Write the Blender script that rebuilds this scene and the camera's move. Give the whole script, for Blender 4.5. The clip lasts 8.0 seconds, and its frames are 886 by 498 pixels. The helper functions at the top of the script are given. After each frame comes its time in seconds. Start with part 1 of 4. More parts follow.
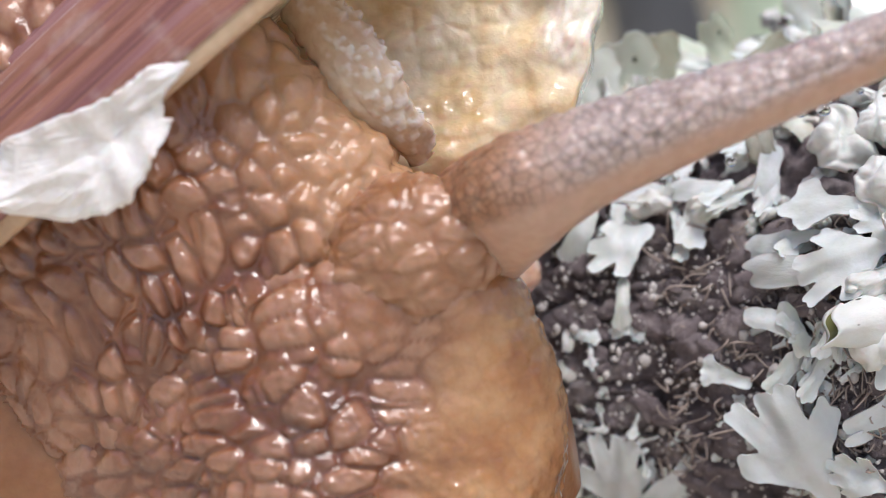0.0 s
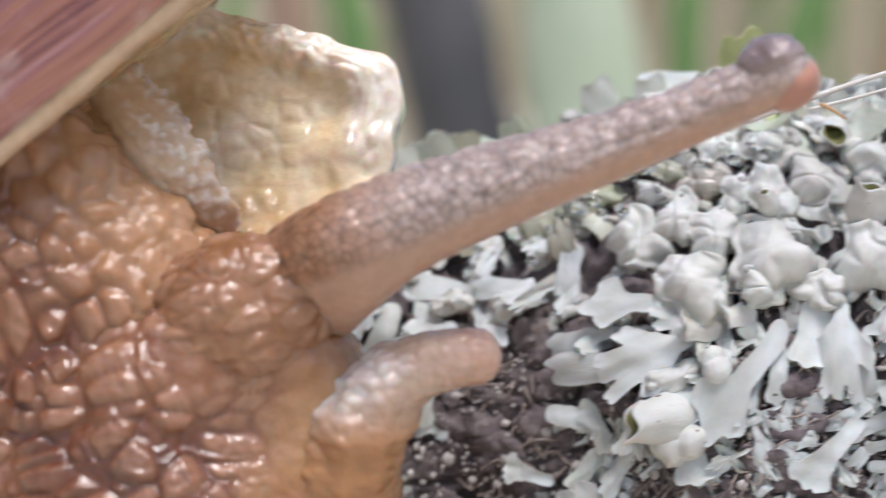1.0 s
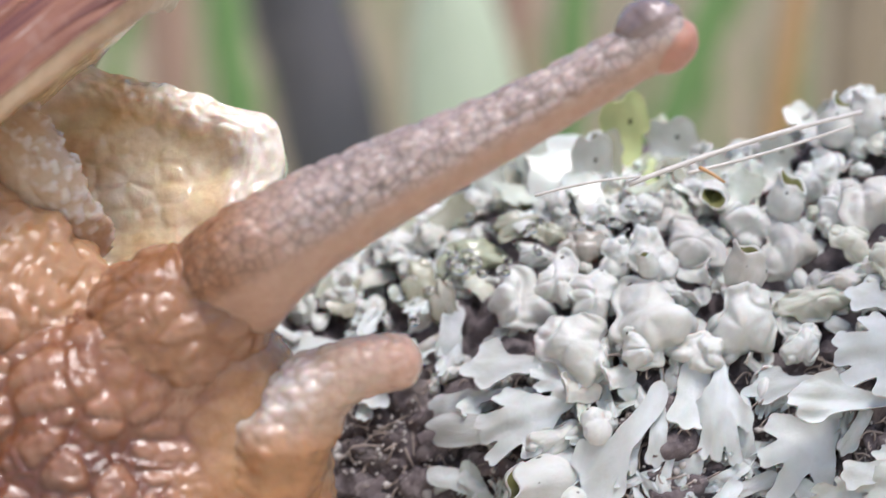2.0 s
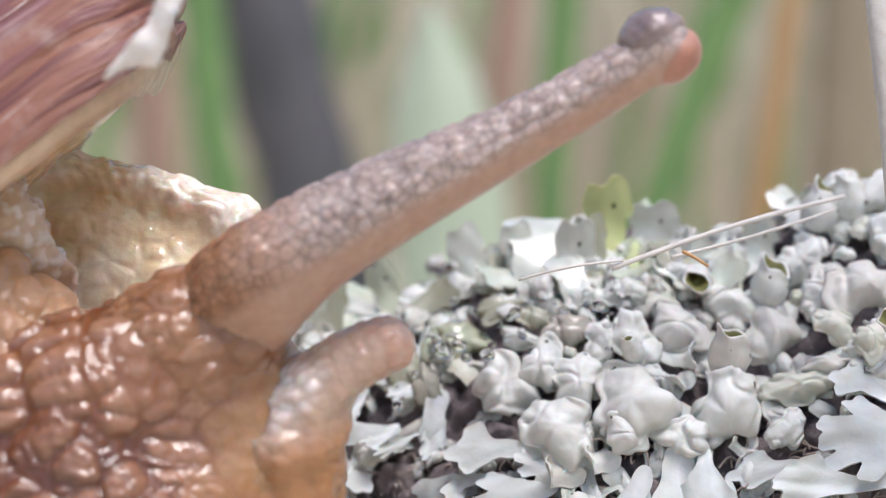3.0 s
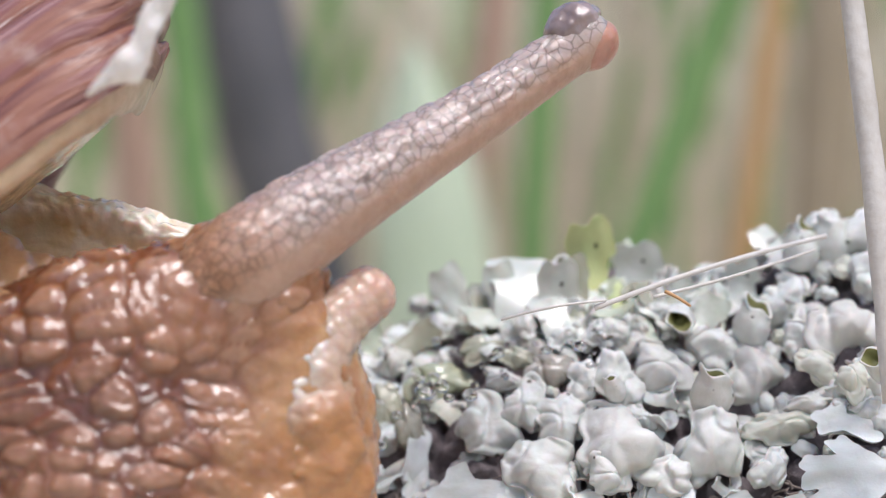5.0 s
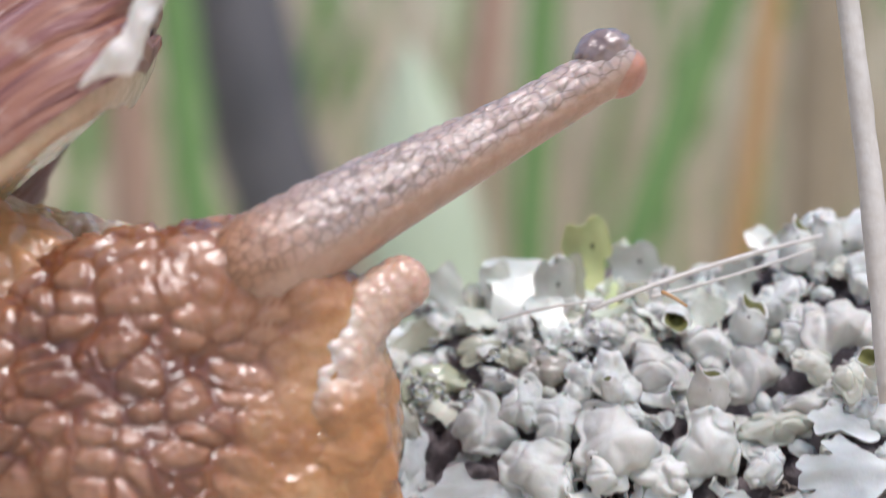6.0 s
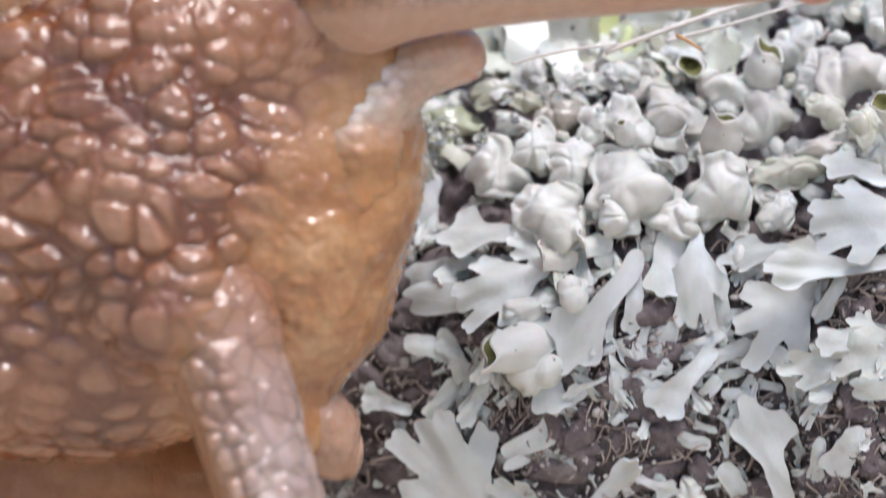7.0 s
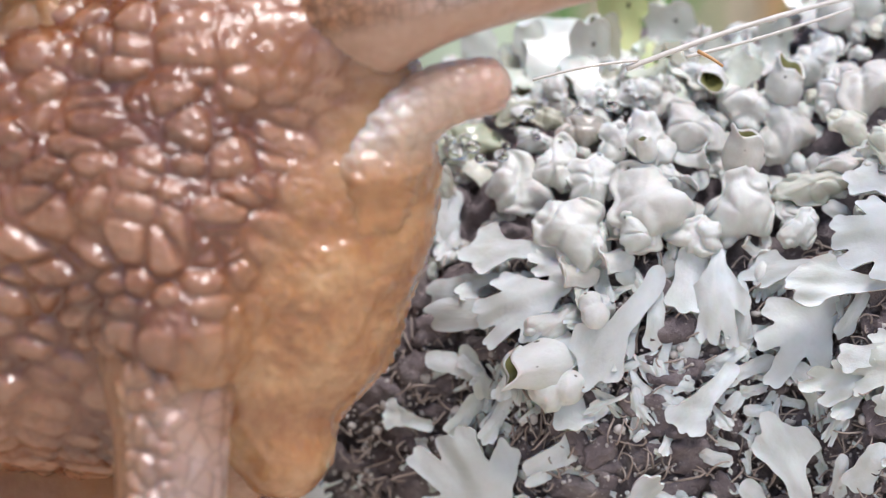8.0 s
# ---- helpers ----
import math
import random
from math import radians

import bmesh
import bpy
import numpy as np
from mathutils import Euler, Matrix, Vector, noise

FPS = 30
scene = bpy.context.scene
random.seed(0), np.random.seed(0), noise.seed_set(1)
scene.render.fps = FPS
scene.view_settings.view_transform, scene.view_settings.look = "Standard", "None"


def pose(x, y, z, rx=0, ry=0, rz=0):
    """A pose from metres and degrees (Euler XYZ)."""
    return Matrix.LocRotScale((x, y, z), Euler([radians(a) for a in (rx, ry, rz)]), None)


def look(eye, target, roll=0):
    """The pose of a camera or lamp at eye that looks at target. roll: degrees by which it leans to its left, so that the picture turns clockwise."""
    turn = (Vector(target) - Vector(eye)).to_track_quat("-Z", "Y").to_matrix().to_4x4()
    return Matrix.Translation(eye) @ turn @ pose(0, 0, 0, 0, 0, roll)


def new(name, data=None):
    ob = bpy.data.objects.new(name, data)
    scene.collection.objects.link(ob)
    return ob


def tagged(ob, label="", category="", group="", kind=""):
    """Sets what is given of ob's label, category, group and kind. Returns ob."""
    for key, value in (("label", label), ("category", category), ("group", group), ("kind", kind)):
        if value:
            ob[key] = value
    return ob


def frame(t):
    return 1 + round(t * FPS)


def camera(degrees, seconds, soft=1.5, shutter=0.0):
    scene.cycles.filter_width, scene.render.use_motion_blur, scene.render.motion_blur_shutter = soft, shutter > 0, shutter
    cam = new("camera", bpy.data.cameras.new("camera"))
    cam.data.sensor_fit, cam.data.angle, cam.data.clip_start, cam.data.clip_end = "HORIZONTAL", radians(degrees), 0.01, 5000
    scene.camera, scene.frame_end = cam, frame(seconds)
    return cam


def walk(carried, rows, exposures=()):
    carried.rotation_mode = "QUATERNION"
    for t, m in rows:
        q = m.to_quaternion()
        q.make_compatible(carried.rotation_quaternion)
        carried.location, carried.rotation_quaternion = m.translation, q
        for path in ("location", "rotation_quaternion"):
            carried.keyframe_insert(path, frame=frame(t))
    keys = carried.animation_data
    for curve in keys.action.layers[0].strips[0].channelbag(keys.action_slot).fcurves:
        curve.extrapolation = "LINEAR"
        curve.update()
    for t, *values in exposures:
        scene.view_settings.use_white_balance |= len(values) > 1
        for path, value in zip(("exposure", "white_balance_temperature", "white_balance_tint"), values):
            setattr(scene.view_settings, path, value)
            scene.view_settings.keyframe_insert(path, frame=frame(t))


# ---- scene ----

# ---- camera: stands still a hand's width from the branch and turns ----
FPX = 784 / math.tan(radians(12))       # design units to the eye: 1 unit = 0.0204 mm at the branch
K = 0.0204e-3                           # metres in one design unit
cam = camera(24, 8.0, soft=0.9, shutter=0.4)
cam.data.dof.use_dof = True
cam.data.dof.focus_distance = 0.0746
cam.data.dof.aperture_fstop = 48


def turn(yaw, pitch, roll):
    m = Matrix.Rotation(radians(-yaw), 4, "Z") @ Matrix.Rotation(radians(90 + pitch), 4, "X")
    return Matrix.Translation((0, -FPX * K, 0)) @ m @ Matrix.Rotation(radians(-roll), 4, "Z")


walk(cam, [(t, turn(y, p, r)) for t, y, p, r in (
    (0.0, -9.374, -7.521, 0.9), (0.5, -8.051, -7.04, 0.65), (0.7, -6.774, -6.368, 0.55), (0.8, -5.95, -5.97, 0.52),
    (1.0, -3.904, -4.872, 0.45), (1.5, -2.071, -4.687, 0.1), (2.0, -0.643, -3.204, -0.03), (2.2, -0.279, -2.637, -0.1),
    (3.3, -0.18, -0.46, -0.05), (3.5, -0.136, -0.23, -0.04), (4.0, 0.007, 0.197, 0.09), (4.5, 0.106, 0.112, 0.0),
    (4.7, 0.15, 0.08, 0.0), (5.8, 0.6, 0.77, 0.1), (6.0, 0.376, 0.225, 0.14), (6.2, 0.47, -1.46, 0.06),
    (6.5, 0.504, -3.34, 0.02), (6.8, 0.2, -5.2, 0.0), (7.0, 0.0, -6.818, 0.0), (7.2, 0.08, -7.36, -0.04),
    (7.5, 0.054, -6.846, -0.08), (8.0, -0.588, -6.367, 0.12))],
    exposures=[(0.0, 0.25, 6300, 14), (0.6, 0.22, 6300, 14), (1.0, 0.08, 6300, 14), (1.6, 0.22, 6300, 14), (2.2, 0.2, 6300, 14), (3.4, 0.13, 6300, 15), (4.5, 0.17, 6300, 15), (6.0, 0.12, 6300, 15), (7.0, 0.24, 6300, 15), (7.5, 0.17, 6300, 15), (8.0, 0.33, 6300, 15)])

# ---- daylight: an even, bright overcast ----
world = bpy.data.worlds.new("world")
scene.world = world
world.use_nodes = True
wn = world.node_tree.nodes
sky = wn.new("ShaderNodeTexSky")
sky.sky_type, sky.sun_disc = "NISHITA", False
sky.sun_elevation, sky.sun_rotation = radians(68), radians(147)
sky.air_density, sky.dust_density = 1.2, 3.0
world.node_tree.links.new(sky.outputs[0], wn["Background"].inputs[0])
wn["Background"].inputs[1].default_value = 0.13
sun_data = bpy.data.lights.new("sun", "SUN")
sun_data.energy, sun_data.angle, sun_data.color = 2.25, radians(24), (1.0, 0.98, 0.95)
sun = new("sun", sun_data)
sun.matrix_world = look((0.22, -0.34, 1.0), (0, 0, 0))


# ---- materials ----
def material(name, rough=0.5, **extra):
    m = bpy.data.materials.new(name)
    m.use_nodes = True
    p = m.node_tree.nodes["Principled BSDF"]
    p.inputs["Roughness"].default_value = rough
    for key, value in extra.items():
        p.inputs[key.replace("_", " ")].default_value = value
    return m, m.node_tree, p


def node(tree, kind, **values):
    n = tree.nodes.new("ShaderNode" + kind)
    for key, value in values.items():
        if key in n.inputs:
            n.inputs[key].default_value = value
    return n


def ramp(tree, source, *stops):
    n = tree.nodes.new("ShaderNodeValToRGB")
    while len(n.color_ramp.elements) < len(stops):
        n.color_ramp.elements.new(0.5)
    for e, (at, c) in zip(n.color_ramp.elements, stops):
        e.position, e.color = at, (*c, 1)
    tree.links.new(source, n.inputs[0])
    return n.outputs[0]


def place(tree, scale=1.0):
    """Object coordinates in design units times scale."""
    c = tree.nodes.new("ShaderNodeTexCoord")
    m = node(tree, "Mapping")
    m.inputs["Scale"].default_value = (scale / K,) * 3
    tree.links.new(c.outputs["Object"], m.inputs["Vector"])
    return m.outputs[0]


def noisy(tree, scale, detail=4.0, where=None, rough=0.55):
    n = node(tree, "TexNoise", Scale=scale, Detail=detail, Roughness=rough)
    tree.links.new(where or place(tree), n.inputs["Vector"])
    return n.outputs[0]


def mixed(tree, fac, a, b, mode="MIX"):
    n = tree.nodes.new("ShaderNodeMix")
    n.data_type, n.blend_type = "RGBA", mode
    for sock, v in ((n.inputs[0], fac), (n.inputs[6], a), (n.inputs[7], b)):
        if isinstance(v, (int, float)):
            sock.default_value = v
        elif isinstance(v, tuple):
            sock.default_value = (*v, 1)
        else:
            tree.links.new(v, sock)
    return n.outputs[2]


def bumped(tree, p, height, depth, strength=1.0):
    b = node(tree, "Bump", Strength=strength, Distance=depth * K)
    tree.links.new(height, b.inputs["Height"])
    tree.links.new(b.outputs[0], p.inputs["Normal"])
    return b


def skin_material(name, stops, rough=0.2, sss=0.5, radius=22, coat=0.6, net=0.0, dark=0.64, ends=None, crown=None, under=None, slope=0.0):
    """Moist skin. net: size of a darker pigment net; ends: (from, to, stops) a second tone along local x; crown: paler
    tone of the warts' tops or wrinkles, partly pigment, which also paints groove shade and wet sparkle; under: (from,
    to, tone) of the belly side along local z."""
    m, t, p = material(name, rough, Subsurface_Weight=sss, Coat_Weight=coat, Coat_Roughness=0.06, Coat_IOR=1.6, IOR=1.4)
    p.inputs["Subsurface Radius"].default_value = (1.0, 0.45, 0.25)
    p.inputs["Subsurface Scale"].default_value = radius * K
    col = ramp(t, noisy(t, 0.006, 5.0), *stops)
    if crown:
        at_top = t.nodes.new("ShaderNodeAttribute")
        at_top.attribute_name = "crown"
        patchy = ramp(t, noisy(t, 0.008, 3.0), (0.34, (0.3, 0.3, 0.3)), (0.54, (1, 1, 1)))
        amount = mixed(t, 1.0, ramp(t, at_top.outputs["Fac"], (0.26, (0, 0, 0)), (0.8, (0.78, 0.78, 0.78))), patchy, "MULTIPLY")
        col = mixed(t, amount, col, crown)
    if ends:
        lo, hi, other = ends
        xyz = t.nodes.new("ShaderNodeSeparateXYZ")
        t.links.new(place(t), xyz.inputs[0])
        wob = node(t, "Math")
        wob.operation = "MULTIPLY_ADD"
        wob.inputs[1].default_value = 0.5 * (hi - lo)
        t.links.new(noisy(t, 0.011, 4.0), wob.inputs[0])
        lean = node(t, "Math")
        lean.operation = "MULTIPLY_ADD"
        lean.inputs[1].default_value = slope
        t.links.new(xyz.outputs[2], lean.inputs[0])
        t.links.new(xyz.outputs[0], lean.inputs[2])
        t.links.new(lean.outputs[0], wob.inputs[2])
        rng = node(t, "MapRange")
        rng.interpolation_type = "SMOOTHSTEP"
        rng.inputs[1].default_value, rng.inputs[2].default_value = lo + 0.25 * (hi - lo), hi + 0.25 * (hi - lo)
        t.links.new(wob.outputs[0], rng.inputs[0])
        col = mixed(t, rng.outputs[0], col, ramp(t, noisy(t, 0.012, 4.0), *other))
    if net:
        vor = t.nodes.new("ShaderNodeTexVoronoi")
        vor.feature = "DISTANCE_TO_EDGE"
        vor.inputs["Scale"].default_value = 1 / net
        t.links.new(place(t), vor.inputs["Vector"])
        col = mixed(t, 1.0, col, ramp(t, vor.outputs["Distance"], (0.0, (dark, dark, dark)), (0.10, (1, 1, 1))), "MULTIPLY")
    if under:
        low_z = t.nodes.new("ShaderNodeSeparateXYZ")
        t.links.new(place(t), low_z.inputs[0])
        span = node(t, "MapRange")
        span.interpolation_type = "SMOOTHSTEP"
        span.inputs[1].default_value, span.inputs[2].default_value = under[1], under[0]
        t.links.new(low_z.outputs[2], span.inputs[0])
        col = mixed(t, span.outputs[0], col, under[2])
    fine = ramp(t, noisy(t, 0.05, 3.0), (0.35, (0.90, 0.88, 0.86)), (0.65, (1.0, 1.0, 1.0)))
    t.links.new(mixed(t, 1.0, col, fine, "MULTIPLY"), p.inputs["Base Color"])
    bumped(t, p, noisy(t, 0.05, 4.0), 5.0, 0.5)
    film = node(t, "Bump", Strength=1.0, Distance=14 * K)
    t.links.new(noisy(t, 0.03, 2.5, rough=0.5), film.inputs["Height"])
    t.links.new(film.outputs[0], p.inputs["Coat Normal"])
    return m


# BROWN stays darker than the crown tones: groove shade painted into the skin colour
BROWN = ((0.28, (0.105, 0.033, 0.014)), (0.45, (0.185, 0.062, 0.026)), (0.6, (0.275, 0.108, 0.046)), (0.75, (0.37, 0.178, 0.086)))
BUFF = ((0.3, (0.36, 0.155, 0.058)), (0.5, (0.46, 0.225, 0.092)), (0.7, (0.56, 0.33, 0.16)))
MAUVE = ((0.3, (0.42, 0.33, 0.30)), (0.55, (0.52, 0.42, 0.385)), (0.75, (0.60, 0.50, 0.47)))
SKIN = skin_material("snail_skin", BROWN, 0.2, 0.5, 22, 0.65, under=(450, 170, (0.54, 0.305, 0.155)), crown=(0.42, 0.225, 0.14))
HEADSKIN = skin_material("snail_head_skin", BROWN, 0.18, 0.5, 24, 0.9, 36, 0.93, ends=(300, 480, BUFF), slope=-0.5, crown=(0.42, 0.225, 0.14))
MARGIN = skin_material("foot_margin_skin", ((0.36, (0.76, 0.53, 0.28)), (0.5, (0.83, 0.67, 0.44)), (0.64, (0.87, 0.76, 0.58))), 0.22, 0.6, 28, 1.0, crown=(0.90, 0.83, 0.76))
CHEEKSKIN = skin_material("cheek_skin", ((0.3, (0.21, 0.085, 0.036)), (0.5, (0.31, 0.14, 0.064)), (0.7, (0.41, 0.215, 0.11))), 0.2, 0.5, 22, 0.65, crown=(0.45, 0.255, 0.16))
FOOTSKIN = skin_material("foot_skin", ((0.3, (0.24, 0.10, 0.042)), (0.7, (0.36, 0.18, 0.085))), 0.4, 0.6, 26, 0.2)
FOLD = skin_material("wet_fold_skin", ((0.35, (0.47, 0.30, 0.17)), (0.6, (0.60, 0.45, 0.31))), 0.15, 0.5, 22, 1.0, crown=(0.76, 0.72, 0.69))
STALK = skin_material("tentacle_skin", ((0.3, (0.34, 0.155, 0.08)), (0.7, (0.48, 0.27, 0.165))), 0.32, 0.5, 22, 0.35, 20, 0.45, ends=(80, 310, MAUVE), under=(-38, -4, (0.53, 0.35, 0.26)))
NEARSTALK = skin_material("near_tentacle_skin", ((0.3, (0.30, 0.13, 0.06)), (0.7, (0.40, 0.22, 0.14))), 0.2, 0.6, 26, 0.9, 38, 0.68, under=(-75, 15, (0.40, 0.22, 0.125)), ends=(130, 400, ((0.3, (0.36, 0.26, 0.225)), (0.55, (0.46, 0.35, 0.31)), (0.75, (0.56, 0.45, 0.41)))))
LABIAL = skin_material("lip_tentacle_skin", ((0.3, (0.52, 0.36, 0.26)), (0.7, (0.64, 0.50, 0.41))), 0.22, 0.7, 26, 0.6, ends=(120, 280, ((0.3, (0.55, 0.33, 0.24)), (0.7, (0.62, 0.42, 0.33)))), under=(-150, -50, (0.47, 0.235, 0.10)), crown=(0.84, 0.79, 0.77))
LIPEND = skin_material("lip_tip_skin", ((0.3, (0.38, 0.215, 0.135)), (0.7, (0.49, 0.31, 0.22))), 0.25, 0.6, 24, 0.5)
TIP = skin_material("tentacle_tip_skin", ((0.3, (0.46, 0.21, 0.15)), (0.7, (0.56, 0.31, 0.235))), 0.3, 0.7, 24, 0.3)

EYE = skin_material("snail_eye", ((0.35, (0.24, 0.175, 0.165)), (0.6, (0.45, 0.36, 0.35))), 0.14, 0.2, 12, 1.0)


def shell_material():
    m, t, p = material("snail_shell", 0.45, Coat_Weight=0.2, Coat_Roughness=0.3)
    c = t.nodes.new("ShaderNodeUVMap")
    mp = node(t, "Mapping")
    mp.inputs["Scale"].default_value = (7, 2.2, 1)
    t.links.new(c.outputs[0], mp.inputs["Vector"])
    band = noisy(t, 1.6, 5.0, mp.outputs[0])
    col = ramp(t, band, (0.32, (0.085, 0.032, 0.042)), (0.42, (0.20, 0.075, 0.062)), (0.50, (0.34, 0.15, 0.095)), (0.57, (0.26, 0.105, 0.10)), (0.70, (0.48, 0.29, 0.26)))
    worn = ramp(t, noisy(t, 0.012, 6.0), (0.56, (0, 0, 0)), (0.72, (0.55, 0.55, 0.55)))
    col = mixed(t, worn, col, (0.50, 0.36, 0.31))
    long = node(t, "Mapping")
    long.inputs["Scale"].default_value = (16, 9, 1)
    t.links.new(c.outputs[0], long.inputs["Vector"])
    scratch = ramp(t, noisy(t, 1.0, 6.0, long.outputs[0], 0.7), (0.62, (0, 0, 0)), (0.68, (0.8, 0.8, 0.8)))
    t.links.new(mixed(t, scratch, col, (0.66, 0.56, 0.52)), p.inputs["Base Color"])
    bumped(t, p, noisy(t, 3.0, 6.0, mp.outputs[0], 0.65), 14.0, 0.8)
    return m


SHELL = shell_material()
CHIP = skin_material("shell_chip", ((0.3, (0.72, 0.68, 0.64)), (0.7, (0.86, 0.84, 0.82))), 0.3, 0.2, 10, 0.4)
LIP = skin_material("shell_lip", ((0.3, (0.50, 0.33, 0.20)), (0.7, (0.68, 0.52, 0.36))), 0.35, 0.3, 12, 0.4)


def bark_material():
    m, t, p = material("bark", 0.85)
    col = ramp(t, noisy(t, 0.012, 8.0, rough=0.7), (0.3, (0.10, 0.08, 0.083)), (0.5, (0.21, 0.172, 0.18)), (0.66, (0.33, 0.285, 0.28)), (0.8, (0.46, 0.43, 0.42)))
    speck = ramp(t, noisy(t, 0.09, 2.0), (0.66, (0, 0, 0)), (0.72, (1, 1, 1)))
    t.links.new(mixed(t, speck, col, (0.4, 0.36, 0.35)), p.inputs["Base Color"])
    bumped(t, p, noisy(t, 0.05, 8.0, rough=0.7), 16.0)
    return m


BARK = bark_material()


def lichen_material(name, light, dark, green, wet=0.08, rough=0.6):
    m, t, p = material(name, rough, Subsurface_Weight=0.15, Coat_Weight=wet, Coat_Roughness=0.15)
    p.inputs["Subsurface Scale"].default_value = 8 * K
    info = t.nodes.new("ShaderNodeObjectInfo")
    base = ramp(t, info.outputs["Random"], (0.0, light), (0.55, light), (0.8, dark), (1.0, green))
    blot = ramp(t, noisy(t, 0.02, 5.0), (0.42, (1, 1, 1)), (0.72, (0.80, 0.80, 0.74)))
    fine = ramp(t, noisy(t, 0.08, 3.0), (0.33, (0.93, 0.93, 0.915)), (0.5, (1, 1, 1)))
    col = mixed(t, 1.0, mixed(t, 1.0, base, blot, "MULTIPLY"), fine, "MULTIPLY")
    vor = t.nodes.new("ShaderNodeTexVoronoi")
    vor.inputs["Scale"].default_value = 1 / 48
    t.links.new(place(t), vor.inputs["Vector"])
    dots = ramp(t, vor.outputs["Distance"], (0.07, (0.12, 0.11, 0.08)), (0.10, (1, 1, 1)))
    t.links.new(mixed(t, 1.0, col, dots, "MULTIPLY"), p.inputs["Base Color"])
    bumped(t, p, noisy(t, 0.04, 5.0, rough=0.6), 4.5, 0.6)
    return m


LICHEN = lichen_material("lichen", (0.68, 0.69, 0.67), (0.60, 0.585, 0.56), (0.63, 0.64, 0.56))
LEAFY = lichen_material("leafy_lichen", (0.63, 0.665, 0.675), (0.58, 0.615, 0.625), (0.59, 0.62, 0.58))
GREEN = lichen_material("green_lichen", (0.58, 0.63, 0.30), (0.54, 0.60, 0.33), (0.64, 0.69, 0.32))
PALELEAF = lichen_material("pale_lichen", (0.64, 0.67, 0.625), (0.60, 0.64, 0.55), (0.58, 0.63, 0.48), 0.5, 0.4)
GREENISH = lichen_material("grey_green_lichen", (0.40, 0.40, 0.31), (0.38, 0.35, 0.31), (0.42, 0.45, 0.32), 0.7, 0.25)
INNER = material("cup_lining", 0.6, Base_Color=(0.16, 0.16, 0.05, 1))[0]
HAIR = material("rhizine", 0.7, Base_Color=(0.34, 0.28, 0.245, 1))[0]
CRUMB = material("pale_crumb", 0.7, Base_Color=(0.5, 0.47, 0.45, 1))[0]
WATER = material("water", 0.02, Transmission_Weight=1.0, IOR=1.33)[0]
STRAW = skin_material("dry_straw", ((0.3, (0.60, 0.57, 0.53)), (0.7, (0.74, 0.71, 0.67))), 0.35, 0.0, 6, 0.3)

ORANGE = skin_material("orange_straw", ((0.3, (0.50, 0.24, 0.08)), (0.7, (0.62, 0.38, 0.18))), 0.4, 0.0, 6, 0.2)


def blade_material(name, a, b):
    m, t, p = material(name, 0.55)
    t.links.new(ramp(t, noisy(t, 0.0009, 4.0), (0.35, a), (0.65, b)), p.inputs["Base Color"])
    return m


GRASS = blade_material("green_blade", (0.14, 0.27, 0.085), (0.20, 0.34, 0.12))
DRY = blade_material("dry_blade", (0.50, 0.43, 0.32), (0.62, 0.54, 0.42))
RUST = blade_material("rusty_stalk", (0.48, 0.28, 0.12), (0.56, 0.36, 0.18))
ROSE = blade_material("reddish_stalk", (0.42, 0.27, 0.20), (0.5, 0.34, 0.26))
PALE = blade_material("pale_leaf", (0.58, 0.68, 0.50), (0.66, 0.74, 0.58))
DRYBROWN = blade_material("dry_brown_stalk", (0.30, 0.24, 0.16), (0.38, 0.31, 0.22))
DARK = blade_material("dark_twig", (0.08, 0.08, 0.088), (0.13, 0.125, 0.135))


def meadow_material(name):
    m, t, p = material(name, 0.9)
    col = ramp(t, noisy(t, 0.00012, 4.0), (0.3, (0.30, 0.38, 0.22)), (0.45, (0.52, 0.49, 0.38)), (0.6, (0.62, 0.54, 0.44)), (0.75, (0.40, 0.46, 0.30)))
    t.links.new(col, p.inputs["Base Color"])
    bumped(t, p, noisy(t, 0.002, 6.0), 100.0)
    return m


MEADOW = meadow_material("meadow")


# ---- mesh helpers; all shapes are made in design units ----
def P(u, v, y=0.0):
    """Design plane (u right, v down) at depth y behind the branch's front, seen from the eye."""
    s = 1 + y / FPX
    return Vector(((u - 784) * s, y, -v * s))


def mesh(name, verts, faces, mat, smooth=True, mats=(), picks=None, uv=None, crown=None):
    me = bpy.data.meshes.new(name)
    me.from_pydata((np.asarray(verts, float) * K).tolist(), [], faces if isinstance(faces, list) else faces.tolist())
    for m in (mat, *mats):
        me.materials.append(m)
    if picks is not None:
        me.polygons.foreach_set("material_index", picks)
    me.polygons.foreach_set("use_smooth", [smooth] * len(me.polygons))
    if uv is not None:
        layer = me.uv_layers.new()
        loops = np.zeros(len(me.loops), int)
        me.loops.foreach_get("vertex_index", loops)
        layer.data.foreach_set("uv", np.asarray(uv, float)[loops].ravel())
    if crown is not None:
        me.attributes.new("crown", "FLOAT", "POINT").data.foreach_set("value", np.asarray(crown, float))
    me.update()
    return me


def part(name, me, parent, label=""):
    ob = new(name, me)
    ob.parent = parent
    return tagged(ob, label)


def thing(name, at=(0, 0, 0), label="", category="", group="", kind=""):
    ob = new(name)
    ob.location = Vector(at) * K
    ob.empty_display_size = 0.002
    return tagged(ob, label, category, group, kind)


def grid_faces(nu, nv, wrap=True):
    """Quads of nu rings of nv points."""
    i, j = np.meshgrid(np.arange(nu - 1), np.arange(nv if wrap else nv - 1), indexing="ij")
    a, b = i * nv + j, i * nv + (j + 1) % nv
    return np.stack([a, b, b + nv, a + nv], -1).reshape(-1, 4)


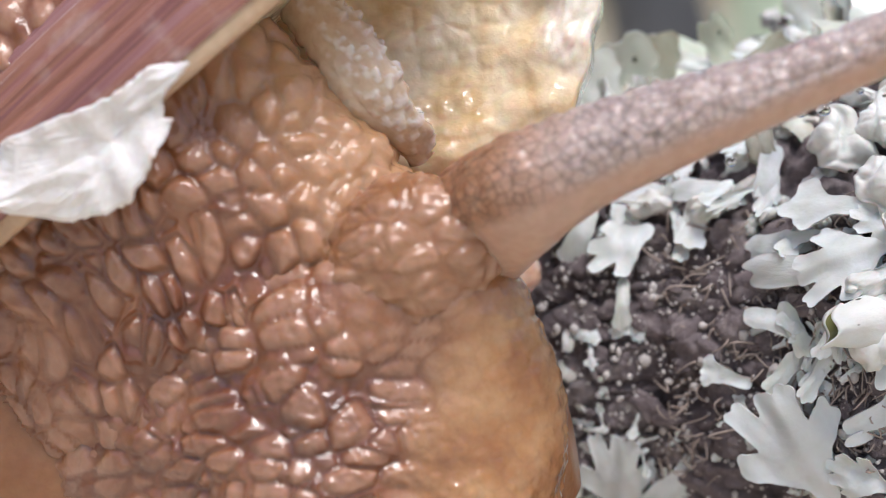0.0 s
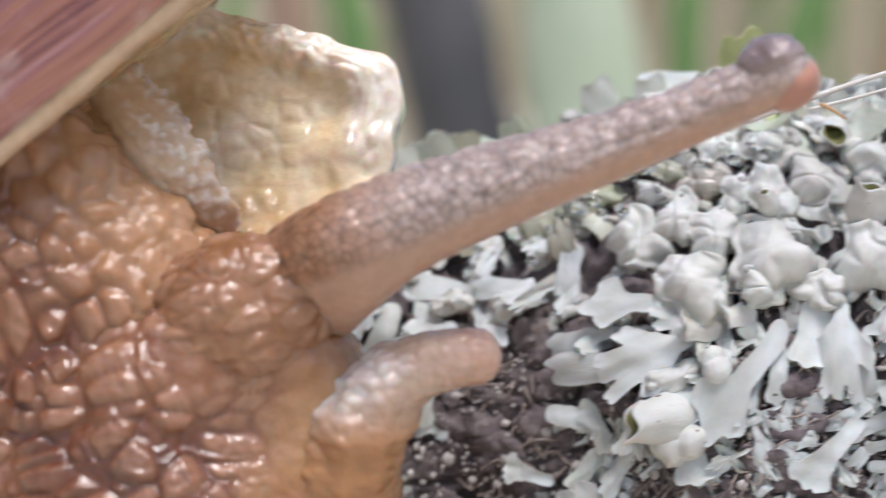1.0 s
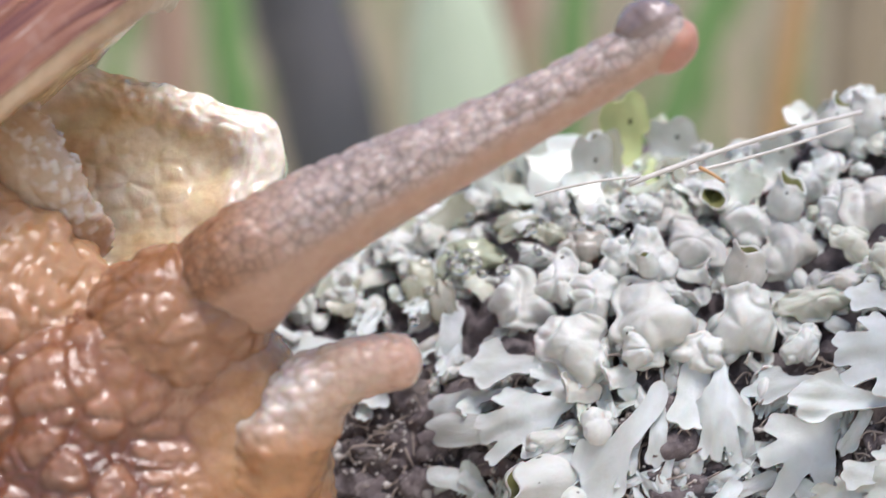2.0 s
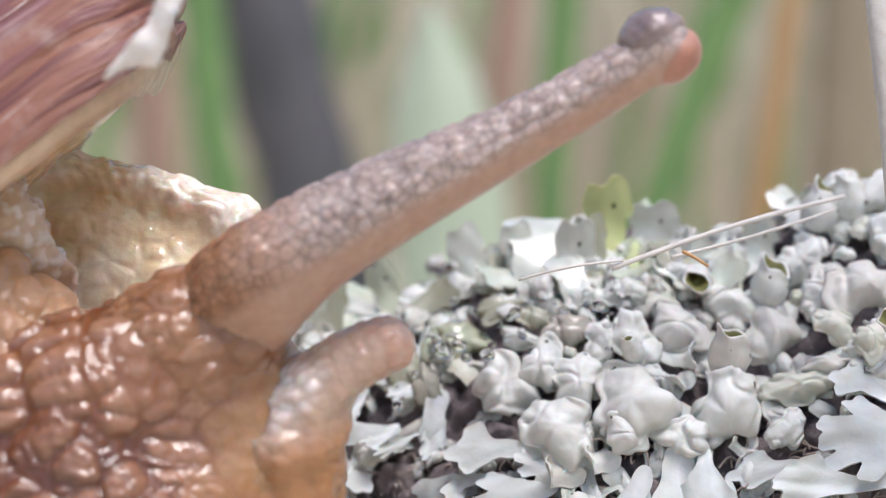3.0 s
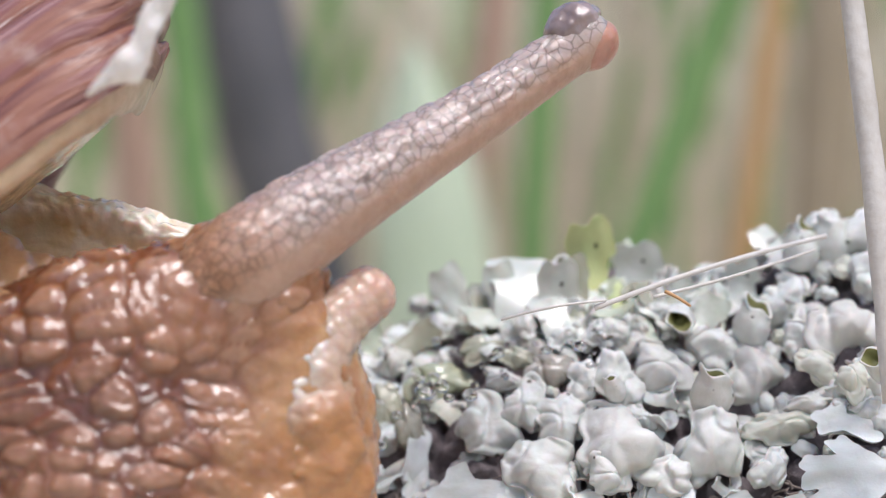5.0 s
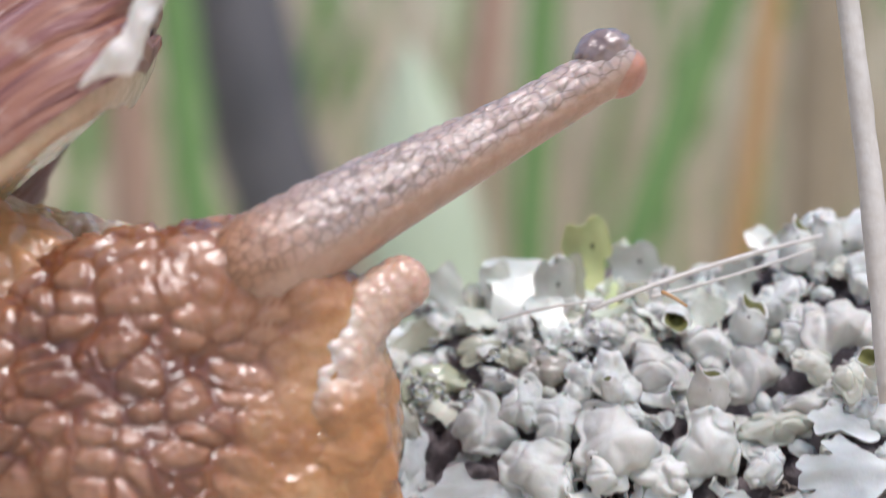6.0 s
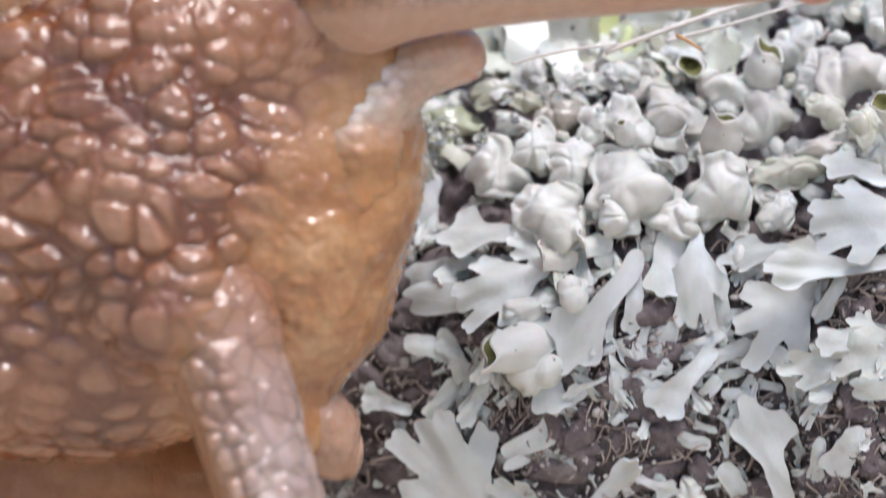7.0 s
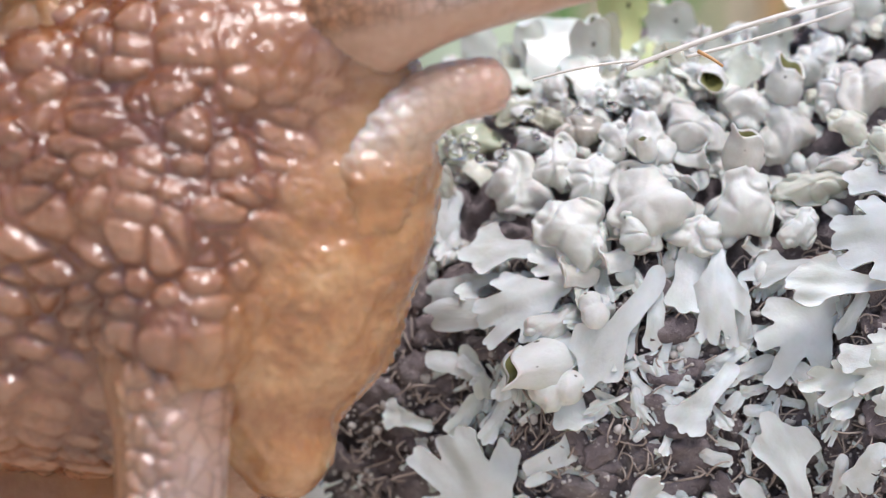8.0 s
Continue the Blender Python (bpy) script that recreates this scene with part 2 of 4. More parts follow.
def ball(level):
    bm = bmesh.new()
    bmesh.ops.create_icosphere(bm, subdivisions=level, radius=1.0)
    v = np.array([x.co[:] for x in bm.verts])
    f = [[x.index for x in g.verts] for g in bm.faces]
    bm.free()
    return v, f


def jitter(c, seed):
    h = (c[:, 0] * 73856093) ^ (c[:, 1] * 19349663) ^ (c[:, 2] * 83492791) ^ (seed * 2654435)
    h = h.astype(np.uint64)
    out = []
    for k in range(3):
        h = (h * np.uint64(6364136223846793005) + np.uint64(1442695040888963407))
        out.append(((h >> np.uint64(33)) & np.uint64(0xFFFF)).astype(float) / 65535)
    return np.stack(out, -1)


def cells(p, size, seed=1, spread=0.8):
    """Distances to the nearest and to the next cell centre, in cell sizes."""
    q = p / np.asarray(size, float)
    base = np.floor(q).astype(np.int64)
    d1, d2 = np.full(len(q), 9.0), np.full(len(q), 9.0)
    for dx in (-1, 0, 1):
        for dy in (-1, 0, 1):
            for dz in (-1, 0, 1):
                c = base + (dx, dy, dz)
                d = np.linalg.norm(c + 0.5 + (jitter(c, seed) - 0.5) * spread - q, axis=1)
                d2 = np.minimum(d2, np.maximum(d1, d))
                d1 = np.minimum(d1, d)
    return d1, d2


def waves(p, scale, seed=0):
    """Cheap smooth noise, about -1 to 1."""
    rng = np.random.RandomState(seed)
    out = np.zeros(len(p))
    for k in range(7):
        d = rng.normal(size=3)
        d /= np.linalg.norm(d)
        out += np.sin(p @ d * (6.28 / scale) * rng.uniform(0.6, 1.6) + rng.uniform(0, 6.28))
    return out / 3.0


def tubercles(p, size, seed=1, groove=0.28, dome=0.42):
    d1, d2 = cells(p, size, seed, 0.8)
    e = np.clip((d2 - d1) / (groove * 1.5), 0, 1)
    return (1.04 - dome) * e * e * (3 - 2 * e) + dome * np.sqrt(np.clip(1 - (d1 / 0.72) ** 2, 0, 1))


def smooth(a, b, x):
    s = np.clip((x - a) / (b - a), 0, 1)
    return s * s * (3 - 2 * s)


def tube(path, radii, nv=48, ellipse=1.0):
    """Rings round a smooth path of points: positions, outward normals and the share of the way."""
    path = np.array([tuple(p) for p in path], float)
    s = np.linspace(0, 1, len(path))
    tang = np.gradient(path, axis=0)
    tang /= np.linalg.norm(tang, axis=1)[:, None]
    side = np.cross(tang, (0, 1, 0))
    side /= np.linalg.norm(side, axis=1)[:, None]
    up = np.cross(side, tang)
    a = np.linspace(0, 2 * np.pi, nv, endpoint=False)
    n = side[:, None] * np.cos(a)[None, :, None] + up[:, None] * np.sin(a)[None, :, None] * ellipse
    r = np.asarray(radii, float)
    v = path[:, None] + n * r[:, None, None]
    return v.reshape(-1, 3), n.reshape(-1, 3), np.repeat(s, nv)


def capped(nu, nv):
    f = grid_faces(nu, nv).tolist()
    f.append(list(range(nv))[::-1])
    f.append([(nu - 1) * nv + k for k in range(nv)])
    return f


# ---- ground, meadow and distance ----
GROUND = -1575.0


def build_ground():
    n = 60
    g = np.sign(np.linspace(-1, 1, n)) * np.abs(np.linspace(-1, 1, n)) ** 3 * 5e6
    x, y = np.meshgrid(g, g, indexing="ij")
    z = GROUND + np.clip(np.hypot(x, y) / 2e4 - 0.3, 0, 1) * 250 * np.sin(x / 9000) * np.cos(y / 7000) - 15
    v = np.stack([x, y, z], -1).reshape(-1, 3)
    tagged(new("ground", mesh("ground", v, grid_faces(n, n, False), MEADOW)), "beige and green meadow ground, out of focus", "ground", kind="structure")
    a = np.linspace(radians(-60), radians(240), 60)
    ring = []
    for z in np.linspace(-3000, 26000, 14):
        ring.append(np.stack([np.cos(a) * 90000, np.sin(a) * 90000, z + 0 * a], -1))
    v = np.array(ring).reshape(-1, 3)
    v += (waves(v, 30000, 4) * 3000)[:, None] * np.array([1, 1, 0.6])
    tagged(new("backdrop", mesh("backdrop", v, grid_faces(14, 60, False), MEADOW)), "blurred bank of meadow plants in the distance", "meadow", kind="structure")


build_ground()


def blade(length, width, bend, seed, fold=0.25, n=14):
    """A tapered, creased and bent grass blade rising from the origin."""
    rng = np.random.RandomState(seed)
    s = np.linspace(0, 1, n)
    w = width * (0.75 + 0.25 * np.sin(s * 3.1)) * np.clip(1 - s ** 6, 0.02, 1)
    x, z = bend * s ** 2, length * s
    rows = []
    for k in (-1, -0.5, 0, 0.5, 1):
        rows.append(np.stack([x + w * k / 2, width * fold * abs(k) + rng.uniform(-1, 1) * 0.02 * width + 0 * s, z], -1))
    front = np.stack(rows, 1)
    back = front + (0, width * 0.06, 0)
    v = np.concatenate([front.reshape(-1, 3), back.reshape(-1, 3)])
    f = grid_faces(n, 5, False)
    g = f[:, ::-1] + n * 5
    edge = [[i * 5, (i + 1) * 5, (i + 1) * 5 + n * 5, i * 5 + n * 5] for i in range(n - 1)]
    edge += [[i * 5 + 4, i * 5 + 4 + n * 5, (i + 1) * 5 + 4 + n * 5, (i + 1) * 5 + 4] for i in range(n - 1)]
    return v, f.tolist() + g.tolist() + edge


def build_background():
    # plants that stand out behind the branch: top and bottom on the design plane, width, depth
    for name, mat, u0, v0, u1, v1, w, y, label in (
            ("twig", DARK, 440, -470, 560, 60, 175, 13000, "thick dark grey twig standing out of focus"),
            ("grass_blade", GRASS, 990, -470, 955, 60, 66, 11000, "upright green grass blade, out of focus"),
            ("grass_blade", GRASS, 1315, -470, 1120, 60, 84, 11500, "leaning green grass blade, out of focus"),
            ("grass_blade", GRASS, 330, -470, 385, 60, 72, 11000, "upright green grass blade, out of focus"),
            ("stalk", RUST, 1395, -470, 1325, 60, 48, 8000, "rusty orange dry stalk, out of focus"),
            ("stalk", ROSE, 235, -470, 270, 60, 90, 12000, "reddish brown stalk, out of focus"),
            ("stalk", ROSE, 870, -200, 840, 60, 70, 14000, "reddish brown stalk, out of focus"),
            ("broad_leaf", PALE, 745, -395, 790, 60, 215, 12000, "broad pale green leaf, out of focus"),
            ("stalk", DRYBROWN, 1500, -470, 1470, 60, 120, 15500, "broad brown dry stalk, out of focus"),
            ("grass_blade", GRASS, 1720, -470, 1650, 60, 70, 8200, "upright green grass blade, out of focus")):
        s = 1 + y / FPX
        top, low = np.array(P(u0, v0, y)), np.array(P(u1, v1, y))
        d = (top - low) / (top[2] - low[2])
        foot = low + d * (GROUND - low[2])
        tip = top + d * (0 if name == "broad_leaf" else 6000)
        if name == "twig":
            pts = [foot + (tip - foot) * k for k in np.linspace(0, 1, 24)]
            v, nrm, k = tube(pts, np.linspace(1.1, 0.8, 24) * w * s / 2, 20)
            v += nrm * (waves(v, 900, 3) * 30)[:, None]
            me = mesh(name, v - foot, capped(24, 20), mat)
        else:
            v, f = blade(tip[2] - foot[2], w * s, 0, 5)
            v[:, 0] += d[0] * v[:, 2]
            me = mesh(name, v, f, mat)
        ob = tagged(new(name, me), label, {"grass_blade": "grass", "broad_leaf": "leaf"}.get(name, name), "plants behind the branch")
        ob.location = foot * K
    # the meadow's uncounted blades
    rng = np.random.RandomState(11)
    for mat, count, seed, label, lo, hi in ((DRY, 420, 1, "thin dry beige meadow grass", 0.6, 1.5), (GRASS, 130, 2, "scattered green meadow grass", 0.55, 1.5)):
        vs, fs, at = [], [], 0
        kinds = [blade(1, 0.02, rng.uniform(-0.3, 0.3), k, n=6) for k in range(8)]
        for i in range(count):
            d, a = rng.uniform(lo, hi) / K, rng.uniform(-0.5, 0.5)
            v, f = kinds[i % 8]
            h = rng.uniform(0.10, 0.26) / K
            spin = rng.uniform(-1, 1)
            w = v * (h * rng.uniform(0.8, 2.0), h, h)
            w = np.stack([w[:, 0] * math.cos(spin) - w[:, 1] * math.sin(spin), w[:, 0] * math.sin(spin) + w[:, 1] * math.cos(spin), w[:, 2]], -1)
            vs.append(w + (math.sin(a) * d, math.cos(a) * d - FPX, GROUND - 30))
            fs += [[x + at for x in g] for g in f]
            at += len(v)
        tagged(new("meadow_grass", mesh("meadow_grass", np.concatenate(vs), fs, mat)), label, "grass", kind="stuff")


build_background()

# ---- the branch ----
AX_Y, AX_Z, RAD = 750.0, -760.0, 800.0     # the branch's axis runs along x


def girth(x):
    """The branch's radius along x: it is thinner where the snail sits."""
    s = np.clip((np.asarray(x, float) + 350) / 600, 0, 1)
    dip = np.interp(x, (-400, -100, 0, 200, 330, 500, 640, 750, 850), (0, 45, 85, 88, 62, 84, 78, 8, -8))
    return RAD - 250 * (1 - s * s * (3 - 2 * s)) - dip


def bark_at(u, v):
    """Place on the branch seen at (u, v) of the design plane, with its normal."""
    d = np.array(P(u, v, 0)) - (0, -FPX, 0)
    o = np.array((0, -FPX - AX_Y, -AX_Z))
    t = 1.0
    for k in range(4):
        a, b, c = d[1] ** 2 + d[2] ** 2, o[1] * d[1] + o[2] * d[2], o[1] ** 2 + o[2] ** 2 - girth(d[0] * t) ** 2
        t = (-b - math.sqrt(max(b * b - a * c, 0))) / a
    p = np.array((0, -FPX, 0)) + d * t
    n = np.array((0, p[1] - AX_Y, p[2] - AX_Z))
    n /= np.linalg.norm(n)
    return Vector(p), Vector(n)


def build_branch():
    nx, na = 700, 520
    # fine rings where the camera looks, coarse beyond
    x = np.concatenate([np.linspace(-9000, -1500, 60, endpoint=False), np.linspace(-1500, 1400, 580, endpoint=False), np.linspace(1400, 9000, 60)])
    a = np.linspace(0, 2 * np.pi, na, endpoint=False)
    X, A = np.meshgrid(x, a, indexing="ij")
    p = np.stack([X, np.cos(A) * girth(X), np.sin(A) * girth(X)], -1).reshape(-1, 3)
    n = p * (0, 1, 1) / girth(p[:, :1])
    d1, d2 = cells(p, (150, 70, 70), 5)
    crack = smooth(0.0, 0.25, d2 - d1)
    e1, e2 = cells(p, 26, 6)
    h = 26 * crack + 10 * np.clip(1 - e1 * 1.5, 0, 1) + 16 * waves(p, 300, 7) + 8 * waves(p, 90, 8) + 5 * waves(p, 28, 9) - 30
    v = p + n * h[:, None] + (0, AX_Y, AX_Z)
    log = thing("branch", (0, AX_Y, AX_Z), "dead branch with dark rough bark, grown over with lichen", "branch")
    part("bark", mesh("bark", v - (0, AX_Y, AX_Z), capped(len(x), na), BARK), log)


build_branch()


def build_flakes(log):
    """Loose bark scales on the bare bark."""
    rng = np.random.RandomState(17)
    v, f = ball(3)
    shapes = []
    for k in range(5):
        w = v * (1 + 0.25 * waves(v, 1.4, k) + 0.12 * waves(v, 0.6, k + 9))[:, None] * (24, 15, 6)
        shapes.append(mesh("bark_scale", w, f, BARK))
    for i in range(140):
        p, n = bark_at(rng.uniform(420, 1600), rng.uniform(480, 1000))
        ob = part("bark_scale", shapes[i % 5], log)
        z = Vector(n)
        x = Vector((1, 0, 0)) * math.cos(i * 1.7) + z.cross(Vector((1, 0, 0))) * math.sin(i * 1.7)
        y = z.cross(x).normalized()
        s = rng.uniform(0.5, 1.5)
        ob.matrix_basis = Matrix.Translation((p + z * 4 - Vector((0, AX_Y, AX_Z))) * K) @ Matrix((x, y, z)).transposed().to_4x4() @ Matrix.Diagonal((s, s, s, 1))


build_flakes(bpy.data.objects["branch"])


# ---- lichen lobes: a few shapes, each used many times; all about 100 units long ----
def puff_mesh(seed, mat):
    """A smooth swollen lobe with a few creases and pits."""
    v, f = PUFF_BALL
    rng = np.random.RandomState(seed)
    r = np.zeros(len(v))
    for k in range(rng.randint(3, 6)):
        c = rng.normal(size=3) * (1, 0.9, 0.7)
        c *= rng.uniform(0.4, 0.62) / np.linalg.norm(c)
        big = rng.uniform(0.45, 0.72)
        along = v @ c
        q = big * big - (c @ c - along ** 2)
        one = np.where(q > 0, along + np.sqrt(np.clip(q, 0, None)), 0)
        h = np.clip(0.12 - np.abs(r - one), 0, 0.12) / 0.12
        r = np.maximum(r, one) + h * h * 0.03
    r = np.maximum(r, 0.4) + 0.06 * waves(v, 1.6, seed + 50) + 0.022 * waves(v, 0.7, seed + 60)
    for k in range(3):
        d = rng.normal(size=3) + (0, 0, 0.8)
        d /= np.linalg.norm(d)
        r -= rng.uniform(0.08, 0.25) * np.exp(-((1 - v @ d) / rng.uniform(0.006, 0.025)))
    w = v * r[:, None]
    w = w / np.abs(w).max(0) * (50, 50, 38)
    return mesh("lobe", w, f, mat)


def hood_mesh(seed, mat):
    """A swollen, crumpled cap of thallus, hollow below, with a lobed and partly rolled rim."""
    rng = np.random.RandomState(seed)
    nr, na = 26, 60
    a = np.linspace(0, 2 * np.pi, na, endpoint=False)
    reach = 1 + 0.16 * np.sin(2 * a + rng.uniform(0, 6)) + 0.14 * np.sin(3 * a + rng.uniform(0, 6)) + 0.08 * np.sin(5 * a + rng.uniform(0, 6)) + 0.05 * np.sin(9 * a + rng.uniform(0, 6))
    rho = np.linspace(0.01, 1, nr)
    x, y = (rho[:, None] * reach * f(a) for f in (np.cos, np.sin))
    p = np.stack([x, y, 0 * x], -1).reshape(-1, 3)
    r = np.repeat(rho, na)
    side = rng.uniform(0, 6.28)
    rolled = smooth(0.1, 0.9, np.cos(np.tile(a, nr) - side))
    z = 0.74 * (1 - r ** 2.4) * (1 + 0.30 * waves(p, 1.5, seed)) + 0.055 * waves(p, 0.8, seed + 3) * (1 - 0.4 * r) + 0.012 * waves(p, 0.3, seed + 5)
    crease = np.abs(waves(p, 1.9, seed + 7))
    z -= 0.20 * np.exp(-(crease / 0.16) ** 2) * (0.3 + r)
    z += rolled * 0.28 * smooth(0.72, 1.0, r)
    p[:, :2] *= (1 - 0.16 * smooth(0.75, 1.0, r) * (1 - rolled))[:, None]
    z -= 0.22 * smooth(0.78, 1.0, r) * (1 - rolled)
    p[:, 2] = z
    low = p * (0.93, 0.93, 1) - (0, 0, 0.09)
    v = np.concatenate([p, low.reshape(nr, na, 3)[::-1].reshape(-1, 3)])
    v = v / np.abs(v).max(0) * (52, 52, 40)
    return mesh("lobe", v, grid_faces(2 * nr, na), mat)


def straps(rng, wide, forks):
    """Forking straps with round ends, as tapered capsules in the plane."""
    caps = []

    def grow(x, y, h, level, r):
        length = rng.uniform(24, 36) * (1.25 if level == 0 else 0.9)
        x1, y1 = x + math.cos(h) * length, y + math.sin(h) * length
        r1 = r * rng.uniform(0.9, 1.12)
        caps.append((x, y, x1, y1, r, r1))
        if level < forks:
            k = 3 if rng.rand() < 0.3 else 2
            for i in range(k):
                turn_by = (i - (k - 1) / 2) * rng.uniform(0.5, 0.85) * (0.9 if k == 2 else 0.75) + rng.uniform(-0.15, 0.15)
                grow(x1, y1, h + turn_by, level + 1, r1 * 0.86)
        else:
            for e in (-0.8, 0.7):
                caps.append((x1, y1, x1 + math.cos(h + e) * r1 * 0.8, y1 + math.sin(h + e) * r1 * 0.8, r1 * 0.75, r1 * 0.6))

    grow(0, 0, rng.uniform(-0.15, 0.15), 0, wide)
    return caps


def fan(rng, wide, count):
    """Straps spreading from one stem into a lobed fan."""
    caps = [(0, 0, 30, 0, wide, wide * 1.3)]
    for i in range(count):
        h = (i / (count - 1) - 0.5) * 2.1 + rng.uniform(-0.12, 0.12)
        far = rng.uniform(55, 80) * (1.1 - 0.25 * abs(h))
        x1, y1 = 22 + math.cos(h) * far, math.sin(h) * far
        caps.append((22, 0, x1, y1, wide * 1.25, wide * 0.8))
        for e in (-0.55, 0.5):
            caps.append((x1, y1, x1 + math.cos(h + e) * 13, y1 + math.sin(h + e) * 13, wide * 0.6, wide * 0.42))
    return caps


def broad(rng):
    """A broad tongue with an uneven rim."""
    caps = [(0, 0, 40, 0, 26, 26)]
    for h in np.linspace(-1.4, 1.4, 6):
        caps.append((40, 0, 40 + math.cos(h) * rng.uniform(16, 30), math.sin(h) * rng.uniform(18, 28), 20, rng.uniform(9, 15)))
    return caps


def leaf_mesh(seed, caps, bend, cross, mat, puff=2.5, step=3.2):
    """A leafy lobe that grows from the origin along x: round-ended, thin but solid, with turned rims."""
    def dist(p):
        d = np.full(len(p), 1e3)
        for x0, y0, x1, y1, r0, r1 in caps:
            a, b = np.array((x0, y0)), np.array((x1 - x0, y1 - y0))
            k = np.clip((p - a) @ b / (b @ b), 0, 1)
            e = np.linalg.norm(p - a - k[:, None] * b, axis=1) - (r0 + (r1 - r0) * k)
            h = np.clip(5 - np.abs(d - e), 0, 5) / 5
            d = np.minimum(d, e) - h * h * 1.25
        return d + 1.0 * np.sin(p[:, 0] / 4.6 + seed) * np.sin(p[:, 1] / 5) + 1.9 * np.sin(p[:, 0] / 9.5 + 2 * seed) * np.sin(p[:, 1] / 8 + seed)

    xs = np.arange(-40, 175, step)
    ys = np.arange(-130, 131, step)
    X, Y = np.meshgrid(xs, ys, indexing="ij")
    q = np.stack([X, Y], -1).reshape(-1, 2)
    d = dist(q)
    ny = len(ys)
    f = grid_faces(len(xs), ny, False)
    f = f[(d[f] < step * 0.55).all(1)]
    used = np.unique(f)
    count = np.bincount(f.ravel(), minlength=len(q))
    rimv = used[count[used] < 4]
    for k in range(3):
        g = np.stack([(dist(q[rimv] + (0.5, 0)) - dist(q[rimv] - (0.5, 0))), (dist(q[rimv] + (0, 0.5)) - dist(q[rimv] - (0, 0.5)))], -1)
        q[rimv] -= g * np.clip(dist(q[rimv]), -step, step)[:, None] / np.maximum((g * g).sum(1), 0.3)[:, None]
    new_id = np.full(len(q), -1)
    new_id[used] = np.arange(len(used))
    q, f = q[used], new_id[f]
    d = np.minimum(dist(q), 0)
    p3 = np.stack([q[:, 0], q[:, 1], 0 * d], -1)
    z = puff * (1 - np.exp(d / (puff * 1.2))) + 5 * waves(p3, 110, seed) + 1.6 * waves(p3, 45, seed + 3) + 4 * np.exp(d / 3.5)
    q = q * (100 / q[:, 0].max(), 50 / np.abs(q[:, 1]).max())
    z = z - cross * (q[:, 1] / 40) ** 2 * 14

    def roll(p, up):
        if abs(bend) < 1e-4:
            return np.stack([p[:, 0], p[:, 1], up], -1)
        r = 1 / bend
        a = p[:, 0] * bend
        return np.stack([np.sin(a) * (r - up), p[:, 1], r - np.cos(a) * (r - up)], -1)

    top, low = roll(q, z + 4), roll(q * 0.995, z)
    n = len(q)
    edges = {}
    for face in f.tolist():
        for a, b in zip(face, face[1:] + face[:1]):
            edges[(a, b)] = edges.get((b, a), 0) + 1
    rim = [(a, b) for a, b in edges if (b, a) not in edges]
    faces = f[:, ::1].tolist() + (f[:, ::-1] + n).tolist() + [[b, a, a + n, b + n] for a, b in rim]
    me = mesh("lobe", np.concatenate([top, low]), faces, mat)
    me.set_sharp_from_angle(angle=radians(42))
    return me


def cup_mesh(seed, mat):
    """A rolled lobe: a swollen tube along x whose open end shows its olive lining."""
    nv = 36
    prof = [(-50, 6), (-46, 26), (-30, 42), (0, 48), (25, 42), (40, 37), (48, 40), (52, 38), (49, 33), (38, 28), (20, 25), (8, 20), (4, 1)]
    a = np.linspace(0, 2 * np.pi, nv, endpoint=False)
    rings = []
    for i, (x, r) in enumerate(prof):
        rr = r * (1 + 0.12 * np.sin(2 * a + seed) + 0.06 * np.sin(3 * a + i * 0.4 + seed))
        rings.append(np.stack([x + (6, 14)[i > 4] * np.sin(a + seed) * (i > 3) + 7 * np.sin(3 * a + seed) * (5 < i < 9), np.cos(a) * rr, np.sin(a) * rr * 0.85 + 14 - 10 * (x / 50) ** 2], -1))
    v = np.array(rings).reshape(-1, 3)
    v += (waves(v, 60, seed) * 3)[:, None] * (0.3, 1, 1)
    f = grid_faces(len(prof), nv)
    picks = np.repeat([0] * 8 + [1] * (len(prof) - 9), nv)
    return mesh("lobe", v, f[:, ::-1], mat, mats=(INNER,), picks=picks)


PUFF_BALL = ball(5)
SHAPES = {
    "puff": [hood_mesh(100 + k, LICHEN) for k in range(12)] + [puff_mesh(3, LICHEN)],
    "ball": [puff_mesh(k, LICHEN) for k in (1, 5)],
    "fork": [leaf_mesh(20 + k, straps(np.random.RandomState(20 + k), w, fk), bd, 0.08, LEAFY) for k, (w, fk, bd) in enumerate(
        ((14, 2, -0.002), (15, 2, 0.002), (13, 2, -0.003), (16, 2, -0.004), (14, 2, 0.001)))],
    "fan": [leaf_mesh(40 + k, fan(np.random.RandomState(40 + k), w, c), bd, 0.1, LEAFY) for k, (w, c, bd) in enumerate(
        ((18, 5, -0.003), (20, 4, 0.002), (17, 5, -0.004), (19, 4, -0.002)))],
    "tongue": [leaf_mesh(50 + k, straps(np.random.RandomState(50 + k), w, fk), bd, 0.15, LEAFY, 3.5) for k, (w, fk, bd) in enumerate(
        ((21, 1, -0.006), (23, 1, 0.004), (24, 0, -0.008), (20, 1, -0.004)))],
    "curl": [leaf_mesh(60 + k, straps(np.random.RandomState(60 + k), w, fk), bd, cr, LICHEN, 4) for k, (w, fk, bd, cr) in enumerate(
        ((27, 1, -0.021, 0.5), (30, 1, -0.024, 0.4), (25, 1, 0.020, -0.4), (28, 1, -0.016, 0.6), (34, 0, -0.024, 0.5), (26, 1, 0.022, 0.3)))],
    "cup": [cup_mesh(k, LICHEN) for k in range(4)],
}
EARS = {mat.name: [leaf_mesh(80 + k, broad(np.random.RandomState(80 + k)), bd, 0.25, mat, 3) for k, bd in enumerate((0.005, -0.009, 0.008))] for mat in (GREEN, PALELEAF, GREENISH)}
WETS = [hood_mesh(170 + k, GREENISH) for k in range(2)]


